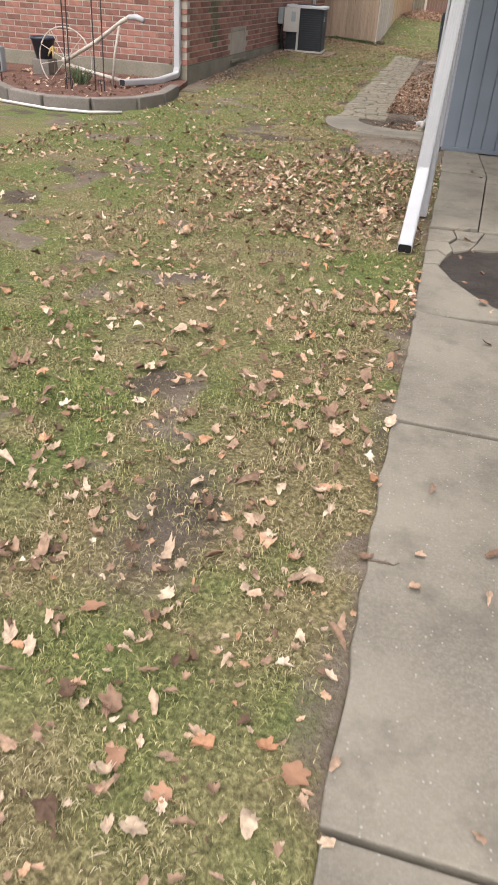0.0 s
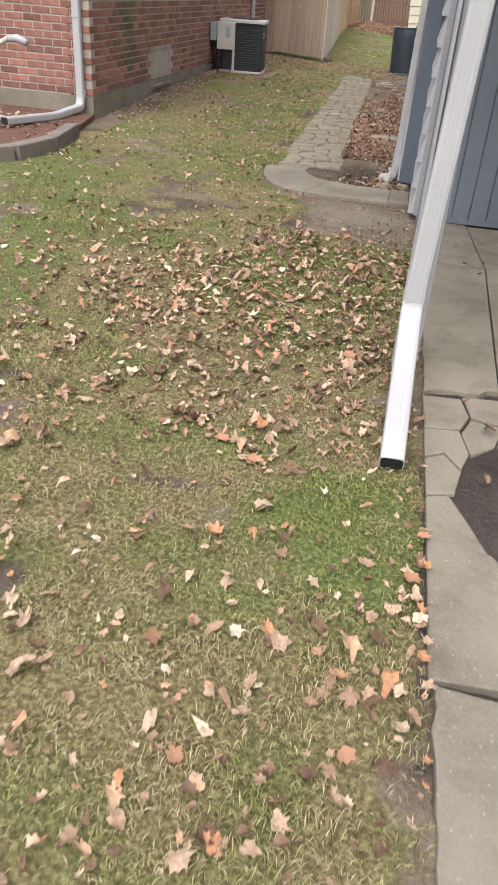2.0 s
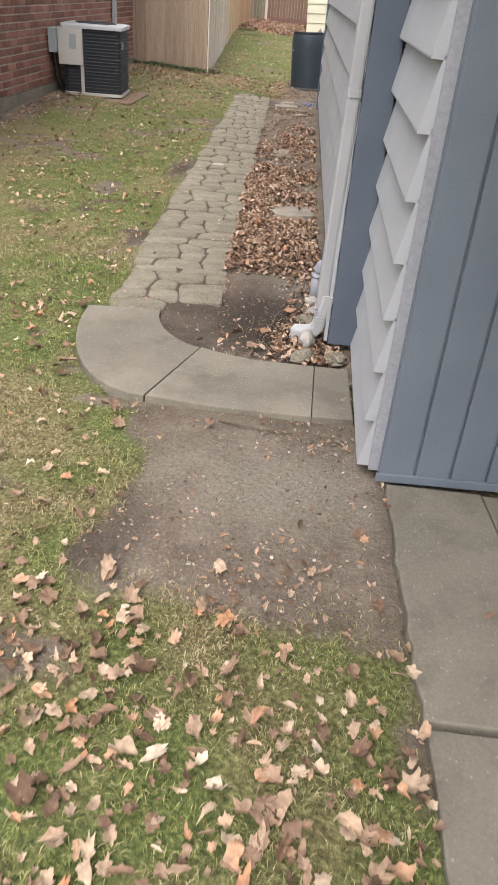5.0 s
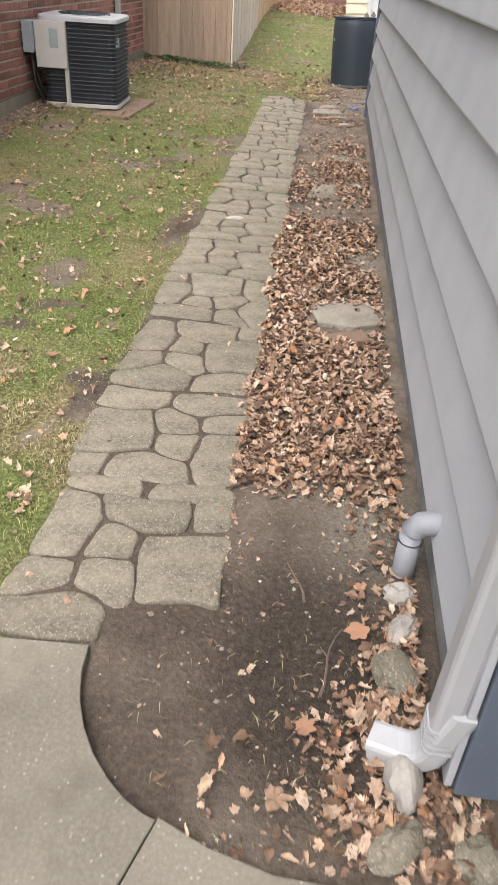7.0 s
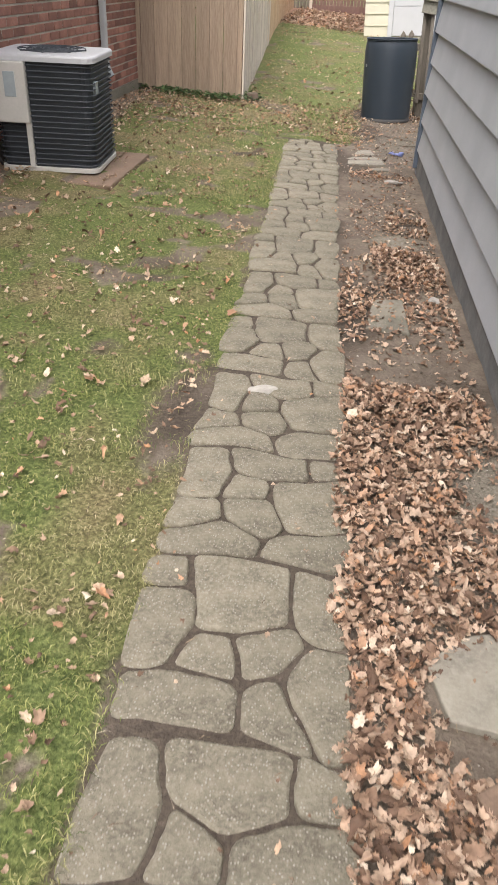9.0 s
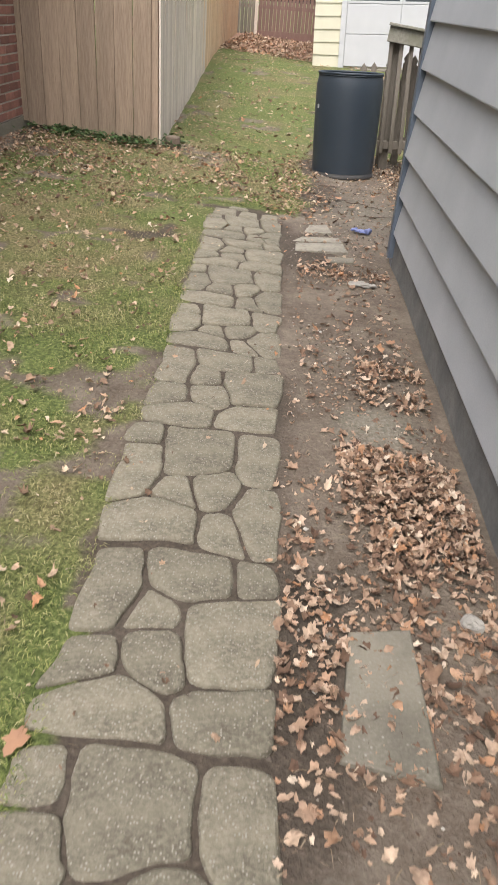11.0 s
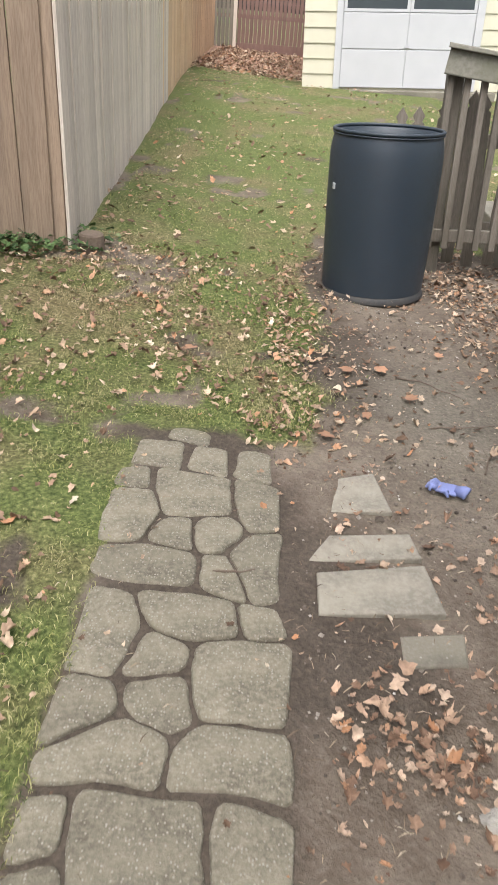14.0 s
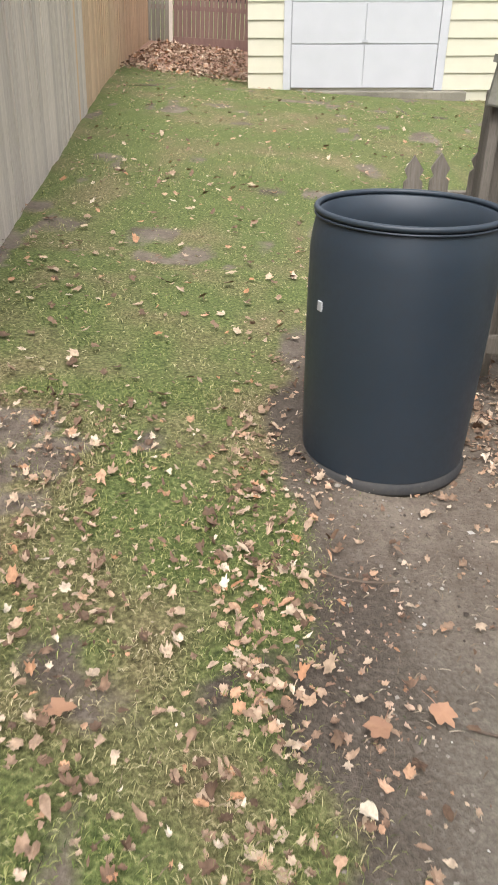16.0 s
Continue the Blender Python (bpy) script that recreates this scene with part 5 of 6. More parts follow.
def shrink(poly, d):
    n = len(poly)
    res = poly
    for k in range(n):
        (ax, ay), (bx, by) = poly[k], poly[(k + 1) % n]
        ex, ey = bx - ax, by - ay
        l = math.hypot(ex, ey)
        if l < 1e-6:
            continue
        nx, ny = ey / l, -ex / l
        res = clip_poly(res, nx, ny, nx * ax + ny * ay - d)
        if len(res) < 3:
            return res
    return res


def rounded(poly, r, rnd):
    """Cuts the corners to arcs and lets the edges wander a little."""
    out = []
    n = len(poly)
    seed = Vector((rnd.uniform(-90, 90), rnd.uniform(-90, 90), 0))
    for k in range(n):
        p, a, q = Vector(poly[k - 1]), Vector(poly[k]), Vector(poly[(k + 1) % n])
        la, lb = (p - a).length, (q - a).length
        if la < 1e-4 or lb < 1e-4:
            continue
        c1, c2 = min(r, la * 0.42), min(r, lb * 0.42)
        s, e = a + (p - a) / la * c1, a + (q - a) / lb * c2
        out += [s * (1 - t) ** 2 + a * (2 * t * (1 - t)) + e * (t * t) for t in (0.0, 0.33, 0.67, 1.0)]
        nxt = q + (a - q) / lb * min(r, lb * 0.42)
        out += [e.lerp(nxt, t) for t in (0.25, 0.5, 0.75)]
    res = []
    for v in out:
        w = Vector((v.x, v.y, 0)) * 22 + seed
        res.append((v.x + 0.005 * noise.noise(w) + rnd.uniform(-0.0012, 0.0012), v.y + 0.005 * noise.noise(w + Vector((7, 3, 0))) + rnd.uniform(-0.0012, 0.0012)))
    return res


def stone_bm(outline, top, rnd):
    b = bmesh.new()
    c = Vector((sum(x for x, _ in outline) / len(outline), sum(y for _, y in outline) / len(outline)))
    reach = max(math.hypot(x - c.x, y - c.y) for x, y in outline)
    levels = ((0.0, -0.045), (0.0, top - 0.010), (0.003, top - 0.004), (0.009, top - 0.001), (0.022, top), (reach * 0.42, top + 0.001))
    rings = []
    for d, z in levels:
        ring = []
        for x, y in outline:
            l = math.hypot(x - c.x, y - c.y)
            s = max(0.2, 1 - d / l)
            ring.append(b.verts.new((c.x + (x - c.x) * s, c.y + (y - c.y) * s, z + (rnd.uniform(-0.0012, 0.0012) if 0.0 < d < 0.02 else 0))))
        rings.append(ring)
    for r, q in zip(rings, rings[1:]):
        for k in range(len(outline)):
            b.faces.new((r[k], r[(k + 1) % len(outline)], q[(k + 1) % len(outline)], q[k]))
    b.faces.new(rings[-1])
    return b


def path_width(y):
    return 0.535 + 0.06 * float(1 - sstep(8.6, 11.2, y))


def build_path():
    root = thing("path", "weathered cast flagstone garden path with earth joints", "path", kind="structure")
    castings = ((6.20, 6.79, 0), (6.87, 7.46, 2), (7.46, 8.10, 0), (8.10, 8.69, 1), (8.69, 9.26, 0), (9.26, 9.83, 0), (9.83, 10.43, 1), (10.43, 11.05, 0), (11.05, 11.74, 1),
                (11.74, 12.41, 0), (12.41, 12.93, 1), (12.93, 13.54, 1), (13.54, 14.10, 0), (14.10, 14.66, 1))
    rnd = random.Random(11)
    stones = []
    for k, (y0, y1, turns) in enumerate(castings):
        for i, pts in enumerate(mould_stones(turns)):
            if k == 0 and i == 1:
                continue
            stones.append([((u - 0.5) * path_width(y0 + v * (y1 - y0)), y0 + v * (y1 - y0)) for u, v in pts])
    # thin closers between castings and the ragged end
    for y0, y1, cuts in ((6.78, 6.88, (-0.27, 0.0, 0.29)), (14.66, 14.84, (-0.25, -0.06, 0.10, 0.25)), (14.84, 14.94, (-0.14, 0.02))):
        for a, c in zip(cuts, cuts[1:]):
            stones.append([(a, y0 + 0.01), (c, y0 - 0.01), (c - 0.012, y1 + 0.006), (a + 0.016, y1)])
    def warp(x, y):
        w = Vector((x * 5.5, y * 5.5, 3.7))
        return x + 0.024 * noise.noise(w), y + 0.030 * noise.noise(w + Vector((11, 5, 0)))
    for poly in stones:
        inset = shrink(poly, 0.0052)
        if len(inset) < 3:
            continue
        out = [warp(x, y) for x, y in rounded(inset, 0.029, rnd)]
        cx, cy = sum(p[0] for p in out) / len(out), sum(p[1] for p in out) / len(out)
        b = stone_bm([(x - cx, y - cy) for x, y in out], 0.012 + rnd.uniform(-0.004, 0.005), rnd)
        wx, wy = float(path_mid(cy)) + cx, cy
        ob = part("stone", b, M["stone"], root)
        k_slope = math.degrees(math.atan((tz(wx + 0.1, wy) - tz(wx - 0.1, wy)) / 0.2))
        ob.matrix_basis = pose(wx, wy, tz(wx, wy), rnd.uniform(-0.8, 0.8), -k_slope + rnd.uniform(-0.8, 0.8), rnd.uniform(-1.5, 1.5))


build_path()


# ---- stepping stones, bricks and rocks beside the path ----
def flat_slab(name, pts, h, mat, label, category, tilt=(0, 0)):
    cx, cy = sum(p[0] for p in pts) / len(pts), sum(p[1] for p in pts) / len(pts)
    b = prism([(x - cx, y - cy) for x, y in pts], -0.03, h, bevel=0.006)
    for v in b.verts:
        v.co += Vector((noise.noise(v.co * 25), noise.noise(v.co * 25 + Vector((9, 0, 0))), 0)) * 0.004
    return solo(name, b, mat, label, category, pose(cx, cy, tz(cx, cy), tilt[0], tilt[1], 0))


flat_slab("stepping_stone", [(-0.39, 8.24), (-0.22, 8.22), (-0.08, 8.30), (-0.12, 8.46), (-0.15, 8.56), (-0.31, 8.52), (-0.44, 8.42)], 0.018, M["pale_concrete"], "irregular flat grey stepping stone among dead leaves", "stone")
flat_slab("loose_brick", [(-0.36, 8.06), (-0.31, 7.96), (-0.14, 8.06), (-0.18, 8.17)], 0.035, M["pad"], "single worn brick lying among dead leaves", "brick")
flat_slab("stepping_stone", [(-0.59, 10.46), (-0.38, 10.43), (-0.40, 10.86), (-0.56, 10.83)], 0.018, M["concrete"], "square pale stepping stone beside the path", "stone")
flat_slab("stepping_stone", [(-0.72, 14.55), (-0.52, 14.58), (-0.56, 14.80), (-0.70, 14.74)], 0.010, M["pale_concrete"], "small weathered concrete stepping block", "stone")
flat_slab("stepping_stone", [(-0.80, 14.30), (-0.46, 14.36), (-0.48, 14.47), (-0.73, 14.43)], 0.012, M["pale_concrete"], "long weathered concrete stepping block", "stone")
flat_slab("stepping_stone", [(-0.77, 14.09), (-0.43, 14.13), (-0.46, 14.32), (-0.77, 14.25)], 0.020, M["pale_concrete"], "pale concrete stepping block beside the path", "stone")
flat_slab("stepping_stone", [(-0.56, 13.95), (-0.40, 13.97), (-0.39, 14.08), (-0.56, 14.05)], 0.012, M["concrete"], "half-buried concrete block end", "stone")
flat_slab("grey_board", [(-0.14, 13.82), (-0.02, 13.85), (0.02, 14.28), (-0.12, 14.24)], 0.02, M["fence_grey"], "pale weathered board lying by the house corner", "board")
flat_slab("cardboard_scrap", [(0.10, 15.14), (0.34, 15.16), (0.34, 15.45), (0.11, 15.42)], 0.012, M["cardboard"], "flat tan cardboard scrap on the earth", "cardboard")
for k, (x, y, s, lab, mat) in enumerate(((-0.09, 5.95, (0.06, 0.115, 0.085), "white angular rock near the downspout", "pale_stone"), (-0.10, 5.83, (0.11, 0.06, 0.05), "tan rounded rock beside the concrete walk", "stone"),
                                         (0.05, 5.82, (0.07, 0.075, 0.05), "pale grey rock against the wall corner", "stone"), (0.09, 5.45, (0.035, 0.05, 0.025), "small grey stone on the walk", "stone"),
                                         (-0.075, 6.50, (0.07, 0.05, 0.05), "white broken rock by the drain pipe", "pale_stone"), (-0.07, 6.38, (0.09, 0.05, 0.04), "speckled tan rock in the leaves", "pale_stone"),
                                         (-0.09, 6.24, (0.10, 0.085, 0.045), "smooth grey flat rock behind the downspout", "stone"), (-0.23, 10.92, (0.05, 0.04, 0.035), "white stone lying in leaves by the wall", "pale_stone"),
                                         (-1.01, 9.70, (0.09, 0.05, 0.026), "loose pale rock on the path", "pale_stone"), (0.10, 5.62, (0.03, 0.04, 0.02), "small grey stone on the walk", "stone"))):
    solo("rock", rock(tuple(0.68 * v for v in s), k + 3), M[mat], lab, "rock", pose(x, y, tz(x, y) + s[2] * 0.36, 0, 0, k * 47), smooth=False)


def build_glove():
    b = bmesh.new()
    box(-0.045, 0.045, -0.035, 0.035, 0.0, 0.012, 0.004, bm=b)
    for k, (a, l) in enumerate(((-0.5, 0.055), (-0.18, 0.07), (0.1, 0.075), (0.4, 0.06), (1.4, 0.05))):
        x0, y0 = (0.04, -0.026 + k * 0.017) if k < 4 else (-0.01, 0.03)
        tube([(x0, y0, 0.008), (x0 + l * 0.35 * math.cos(a), y0 + l * 0.3 * math.sin(a), 0.016), (x0 + l * 0.6 * math.cos(a + 0.5), y0 + l * 0.6 * math.sin(a + 0.5), 0.006)], [0.010, 0.009, 0.005], 8, bm=b)
    tube([(-0.04, 0, 0.008), (-0.075, 0.008, 0.016), (-0.09, 0.01, 0.012)], [0.02, 0.026, 0.028], 10, bm=b)
    for v in b.verts:
        v.co += Vector((noise.noise(v.co * 30), noise.noise(v.co * 30 + Vector((5, 0, 0))), 0.8 + noise.noise(v.co * 30 + Vector((0, 7, 0))))) * 0.009
    solo("rubber_glove", b, M["glove"], "crumpled blue rubber glove on the bare earth", "glove", pose(-0.315, 14.76, tz(-0.315, 14.76) + 0.004, 0, 0, 160) @ Matrix.Scale(0.8, 4), smooth=True)


build_glove()

tissue = bmesh.new()
for k in range(3):
    me_r = mesh_of("tmp", rock((0.045, 0.03, 0.016), 40 + k, jag=0.5), M["white_paint"])
    n0 = len(tissue.verts)
    tissue.from_mesh(me_r)
    tissue.verts.ensure_lookup_table()
    for v in tissue.verts[n0:]:
        v.co += Vector((k * 0.045 - 0.05, 0.02 * (k % 2), 0.012))
solo("paper_scrap", tissue, M["pale_stone"], "crumpled white paper scrap on bare earth", "litter", pose(-0.37, 13.57, tz(-0.37, 13.57) + 0.004))

# dark planters just beside the slabs
for x, y, r in ((0.93, 2.55, 0.2), (0.86, -1.02, 0.12)):
    solo("planter", lathe([(0.0, 0.0), (r * 0.7, 0.0), (r * 0.95, 0.30), (r, 0.31), (r, 0.34), (r * 0.9, 0.34), (r * 0.85, 0.28), (0.0, 0.27)], 28), M["pot"], "dark round plastic planter on the concrete", "planter", pose(x, y, 0.014), smooth=True)


# ---- leaves, twigs, pebbles and grass ----
def leaf_outline(kind):
    if kind == 0:      # lobed maple
        rad = [(0, 1.0), (14, 0.82), (27, 0.68), (40, 0.84), (54, 0.98), (68, 0.80), (84, 0.66), (100, 0.78), (116, 0.86), (138, 0.66), (160, 0.6), (180, 0.5)]
    elif kind == 1:    # narrow, curled up
        rad = [(0, 1.0), (25, 0.72), (55, 0.50), (90, 0.44), (125, 0.52), (155, 0.72), (180, 0.85)]
    else:              # torn and folded
        rad = [(0, 0.95), (22, 0.86), (42, 0.62), (66, 0.78), (92, 0.62), (120, 0.78), (144, 0.6), (164, 0.82), (180, 0.65)]
    full = rad + [(360 - a, r * 0.92) for a, r in reversed(rad[1:-1])]
    return [(r * math.sin(radians(a)), r * math.cos(radians(a))) for a, r in full]


def scatter_leaves(name, label, spots, sizes, lift, seed, curl=0.5):
    """One mesh of folded and curled dead leaves lying at the given places."""
    rs = np.random.RandomState(seed)
    verts, faces = [], []
    shapes = [leaf_outline(0), leaf_outline(1), leaf_outline(2)]
    for (x, y, h) in spots:
        sh = np.array(shapes[rs.choice(3, p=[0.5, 0.1, 0.4])])
        n = len(sh)
        sh = sh * rs.uniform(0.72, 1.15, (n, 1)) * np.array([[rs.uniform(0.6, 1.0), 1.0]])
        s = rs.uniform(*sizes) * rs.choice([0.6, 1.0, 1.2], p=[0.4, 0.45, 0.15])
        a, t1, t2 = rs.uniform(0, 2 * math.pi), rs.normal(0, 0.33), rs.normal(0, 0.33)
        fold, roll2 = abs(rs.normal(0, curl)), rs.normal(0.2, curl)
        side_roll = rs.normal(0, curl)
        pts = np.concatenate([[[0.0, 0.0]], sh * 0.55, sh]) * s
        u, v = pts[:, 0], pts[:, 1]
        z = fold * np.abs(u) + roll2 * v * v / s + side_roll * u * u / s + t1 * u + t2 * v + rs.uniform(-0.13, 0.13, len(u)) * s
        u = u * (1 - 0.25 * min(1.0, fold))
        z = (z - z.min()) * 0.85 + tz(x, y) + h + lift
        ca, sa = math.cos(a), math.sin(a)
        base = len(verts)
        verts.extend(zip((x + u * ca - v * sa).tolist(), (y + u * sa + v * ca).tolist(), z.tolist()))
        for k in range(n):
            j = (k + 1) % n
            faces.append((base, base + 1 + k, base + 1 + j))
            faces.append((base + 1 + k, base + 1 + n + k, base + 1 + n + j, base + 1 + j))
    me = bpy.data.meshes.new(name)
    me.from_pydata(verts, [], faces)
    me.materials.append(M["leaf"])
    me.polygons.foreach_set("use_smooth", [True] * len(me.polygons))
    return tagged(new(name, me), label, "leaves", kind="stuff")


def sample(n, x0, x1, y0, y1, dens, seed):
    """Random places in a rectangle, kept by a density from 0 to 1."""
    rs = np.random.RandomState(seed)
    x, y = rs.uniform(x0, x1, n), rs.uniform(y0, y1, n)
    keep = rs.rand(n) < dens(x, y)
    return x[keep], y[keep]


def off_stone(x, y):
    """1 where no slab or wall stands."""
    porch = (x > 0.34 - 0.026 * y) & (y < 4.9)
    house = (x > house_x(y) - 0.02) & (y > 4.9) & (y < 14.2)
    kerb = on_kerb(x, y)
    bed = (x < -3.05) & (x > -6) & (y > 4.7) & (y < 7.6)
    return ~(porch | house | kerb | bed) & (x > -3.42)


def lawn_leaf_density(x, y):
    d = 0.19 + 0.0 * x
    d = d + 1.1 * np.exp(-(((x + 0.55) / 0.75) ** 2 + ((y - 3.1) / 0.85) ** 2)) + 0.5 * np.exp(-(((x - 0.05) / 0.3) ** 2 + ((y - 3.3) / 1.0) ** 2))
    d = d + 0.22 * (y < 3.5) * sstep(-1.8, -0.3, x) + 0.12 * np.exp(-((x + 3.2) / 0.25) ** 2)
    d = d * (0.35 + 1.3 * patchy(x, y, 0.5, 12))
    d = np.where((x > path_mid(y) - 0.3) & (y > 6.0) & (y < 15), 0.0, d)
    d = d * (1 - 0.85 * soil(x, y) * sstep(3.9, 4.3, y) * (y < 5.4))
    return d * off_stone(x, y)


lx, ly = sample(36000, -4.2, 0.5, -3.4, 6.2, lawn_leaf_density, 1)
scatter_leaves("leaf_litter_lawn", "dead tan and brown leaves scattered over the lawn", np.stack([lx, ly, 0 * lx + 0.016], 1), (0.011, 0.036), 0.0, 2, 0.6)
gx2, gy2 = sample(38000, -3.4, 0.4, 6.0, 17.0, lambda x, y: np.where((x > path_mid(y) - 0.32) & (y < 15.0), 0, (0.24 + 0.50 * sstep(14, 15.5, y) * (x < -0.85)) * np.where((x > -0.75) & (y > 14.6), 0.35, 1) * (0.3 + 1.4 * patchy(x, y, 0.5, 14)) + 0.6 * np.exp(-((x + 3.2) / 0.16) ** 2) + 0.3 * np.exp(-((x - path_mid(y) + 0.36) / 0.07) ** 2) * patchy(x, y, 0.6, 15)) * off_stone(x, y), 3)
scatter_leaves("leaf_litter_side", "dead leaves scattered over the side lawn", np.stack([gx2, gy2, 0 * gx2 + 0.015], 1), (0.009, 0.026), 0.0, 4, 0.6)


def pile_density(x, y):
    e = path_mid(y) + 0.24
    inner = sstep(-0.02, 0.05, x - e + 0.07 * (patchy(x, y, 0.14, 27) - 0.5)) * off_stone(x, y)
    core = sstep(6.82, 7.0, y + 0.22 * (patchy(x, y, 0.22, 21) - 0.5)) * (1 - sstep(9.75, 9.95, y))
    hole = np.exp(-(((x + 0.17) / 0.14) ** 2 + ((y - 9.2) / 0.28) ** 2)) + np.exp(-(((x + 0.05) / 0.09) ** 2 + ((y - 8.0) / 0.6) ** 2)) * 0.8
    hole = hole + 1.2 * np.exp(-(((x + 0.28) / 0.17) ** 2 + ((y - 8.28) / 0.22) ** 2) ** 2)
    d = core * np.clip(1 - hole, 0, 1) * (1 - 0.6 * sstep(-0.22, -0.05, x) * sstep(7.6, 8.2, y))
    d2 = 0.30 * np.exp(-((y - 10.75) / 0.4) ** 2) + 0.75 * sstep(11.0, 11.2, y) * (1 - sstep(11.66, 11.80, y + 0.25 * (x + 0.35))) * sstep(-0.60, -0.48, x + 0.1 * (patchy(x, y, 0.2, 22) - 0.5)) + 0.42 * sstep(12.05, 12.2, y + 0.3 * (x + 0.3)) * (1 - sstep(12.45, 12.6, y)) * sstep(-0.5, -0.38, x) * sstep(0.3, 0.55, patchy(x, y, 0.17, 23)) + 0.24 * np.exp(-((y - 13.72) / 0.14) ** 2) + 0.04
    d3 = 0.9 * np.exp(-(((x + 0.0) / 0.13) ** 2 + ((y - 6.3) / 0.42) ** 2)) + 0.8 * np.exp(-(((x + 0.13) / 0.12) ** 2 + ((y - 5.95) / 0.2) ** 2))
    return np.clip(d + d2 * (y > 9.7) + d3, 0, 1) * inner


px, py = sample(48000, -0.75, 0.1, 5.74, 14.6, pile_density, 5)
rs_h = np.random.RandomState(8)
heap = pile_density(px, py)
ph = rs_h.rand(len(px)) * 0.045 * np.clip(heap, 0, 1) ** 2 + 0.004
scatter_leaves("leaf_pile", "thick drift of dry tan and brown leaves beside the path", np.stack([px, py, ph], 1), (0.012, 0.026), 0.0, 6, 0.6).data.materials[0] = M["leaf_dark"]
bx2, by2 = sample(16000, -1.0, 1.2, 14.7, 18.2, lambda x, y: np.clip(0.75 * np.exp(-(((x - 0.25) / 0.3) ** 2 + ((y - 16.7) / 0.9) ** 2)) + 0.025 + 0.12 * np.exp(-(((x + 0.6) / 0.25) ** 2 + ((y - 15.2) / 0.25) ** 2)) + 0.6 * np.exp(-(((x + 0.85) / 0.14) ** 2 + ((y - 15.9) / 1.1) ** 2)), 0, 1) * (((x + 0.385) ** 2 + (y - 16.9) ** 2) > 0.1), 7)
scatter_leaves("leaf_litter_barrel", "dead leaves gathered behind the barrel and fence", np.stack([bx2, by2, 0 * bx2 + 0.006], 1), (0.011, 0.026), 0.0, 8)
fx, fy = sample(11000, -3.0, 3.0, 17.0, 29.0, lambda x, y: (0.22 + 0.25 * (y < 21)) * (0.1 + 1.6 * patchy(x, y, 0.8, 16)) * (x > -2.2 - 0.055 * (y - 17)), 9)
scatter_leaves("leaf_litter_yard", "dead leaves over the back lawn", np.stack([fx, fy, 0 * fx + 0.02], 1), (0.018, 0.036), 0.0, 10, 0.15)
fx, fy = sample(3500, -3.0, -0.7, 28.0, 36.8, lambda x, y: 0.9 + 0 * x, 11)
scatter_leaves("leaf_litter_back", "carpet of reddish dead leaves at the back fence", np.stack([fx, fy, 0 * fx + 0.015], 1), (0.03, 0.06), 0.0, 12)
cx2, cy2 = sample(160, 0.4, 1.2, -3, 4.6, lambda x, y: 0.25 + 0.7 * np.exp(-(((x - 0.55) / 0.25) ** 2 + ((y - 1.6) / 0.4) ** 2)), 13)
scatter_leaves("leaf_litter_paving", "few wet leaves lying on the broken concrete", np.stack([cx2, cy2, 0 * cx2 + 0.02], 1), (0.02, 0.035), 0.0, 14)


ex, ey = sample(26000, -0.75, 0.3, 4.0, 17.6, lambda x, y: soil(x, y) * off_stone(x, y) * (0.06 + 0.55 * sstep(0.45, 0.75, patchy(x, y, 0.3, 44))) * np.where((np.abs(x - path_mid(y)) < 0.27) & (y > 6.2) & (y < 15), 0.1, 1) * (((x + 0.385) ** 2 + (y - 16.9) ** 2) > 0.1), 45)
scatter_leaves("leaf_crumbs", "broken bits of dead leaf on the bare earth", np.stack([ex, ey, 0 * ex + 0.003], 1), (0.004, 0.015), 0.0, 46, 0.4).data.materials[0] = M["leaf_dark"]
ix, iy = sample(5200, -3.4, -1.75, 16.1, 17.25, lambda x, y: np.clip(sstep(16.35, 16.75, y + 0.5 * (patchy(x, y, 0.3, 24) - 0.5)) * (1 - sstep(17.1, 17.2, y)), 0, 1) * sstep(0.2, 0.5, patchy(x, y, 0.2, 25)) * (1 - sstep(-2.3, -1.8, x)), 18)
ivy_ob = scatter_leaves("ground_ivy", "low green ground ivy along the foot of the fence", np.stack([ix, iy, np.random.RandomState(19).rand(len(ix)) * 0.05 + 0.01], 1), (0.018, 0.034), 0.0, 20, 0.3)
ivy_ob.data.materials[0] = M["ivy"]
sx, sy = sample(2600, -1.5, -0.5, 6.3, 15.0, lambda x, y: 0.35 * (np.abs(x - path_mid(y)) < 0.3) * (0.15 + 0.6 * sstep(0.05, 0.28, np.abs(x - path_mid(y)))) , 31)
scatter_leaves("leaf_bits_path", "few small leaf bits lying on the stone path", np.stack([sx, sy, 0 * sx + 0.014], 1), (0.007, 0.016), 0.0, 32)
bedx, bedy = sample(420, -5.6, -3.3, 5.0, 7.4, lambda x, y: 0.9 + 0 * x, 15)
keep_bed = (bedy > 5.0 + np.abs(bedx + 4.05) ** 2 * 0.42)
scatter_leaves("leaf_litter_bed", "dead leaves lying on the red mulch", np.stack([bedx[keep_bed], bedy[keep_bed], 0 * bedx[keep_bed] + 0.072], 1), (0.018, 0.04), 0.0, 16)


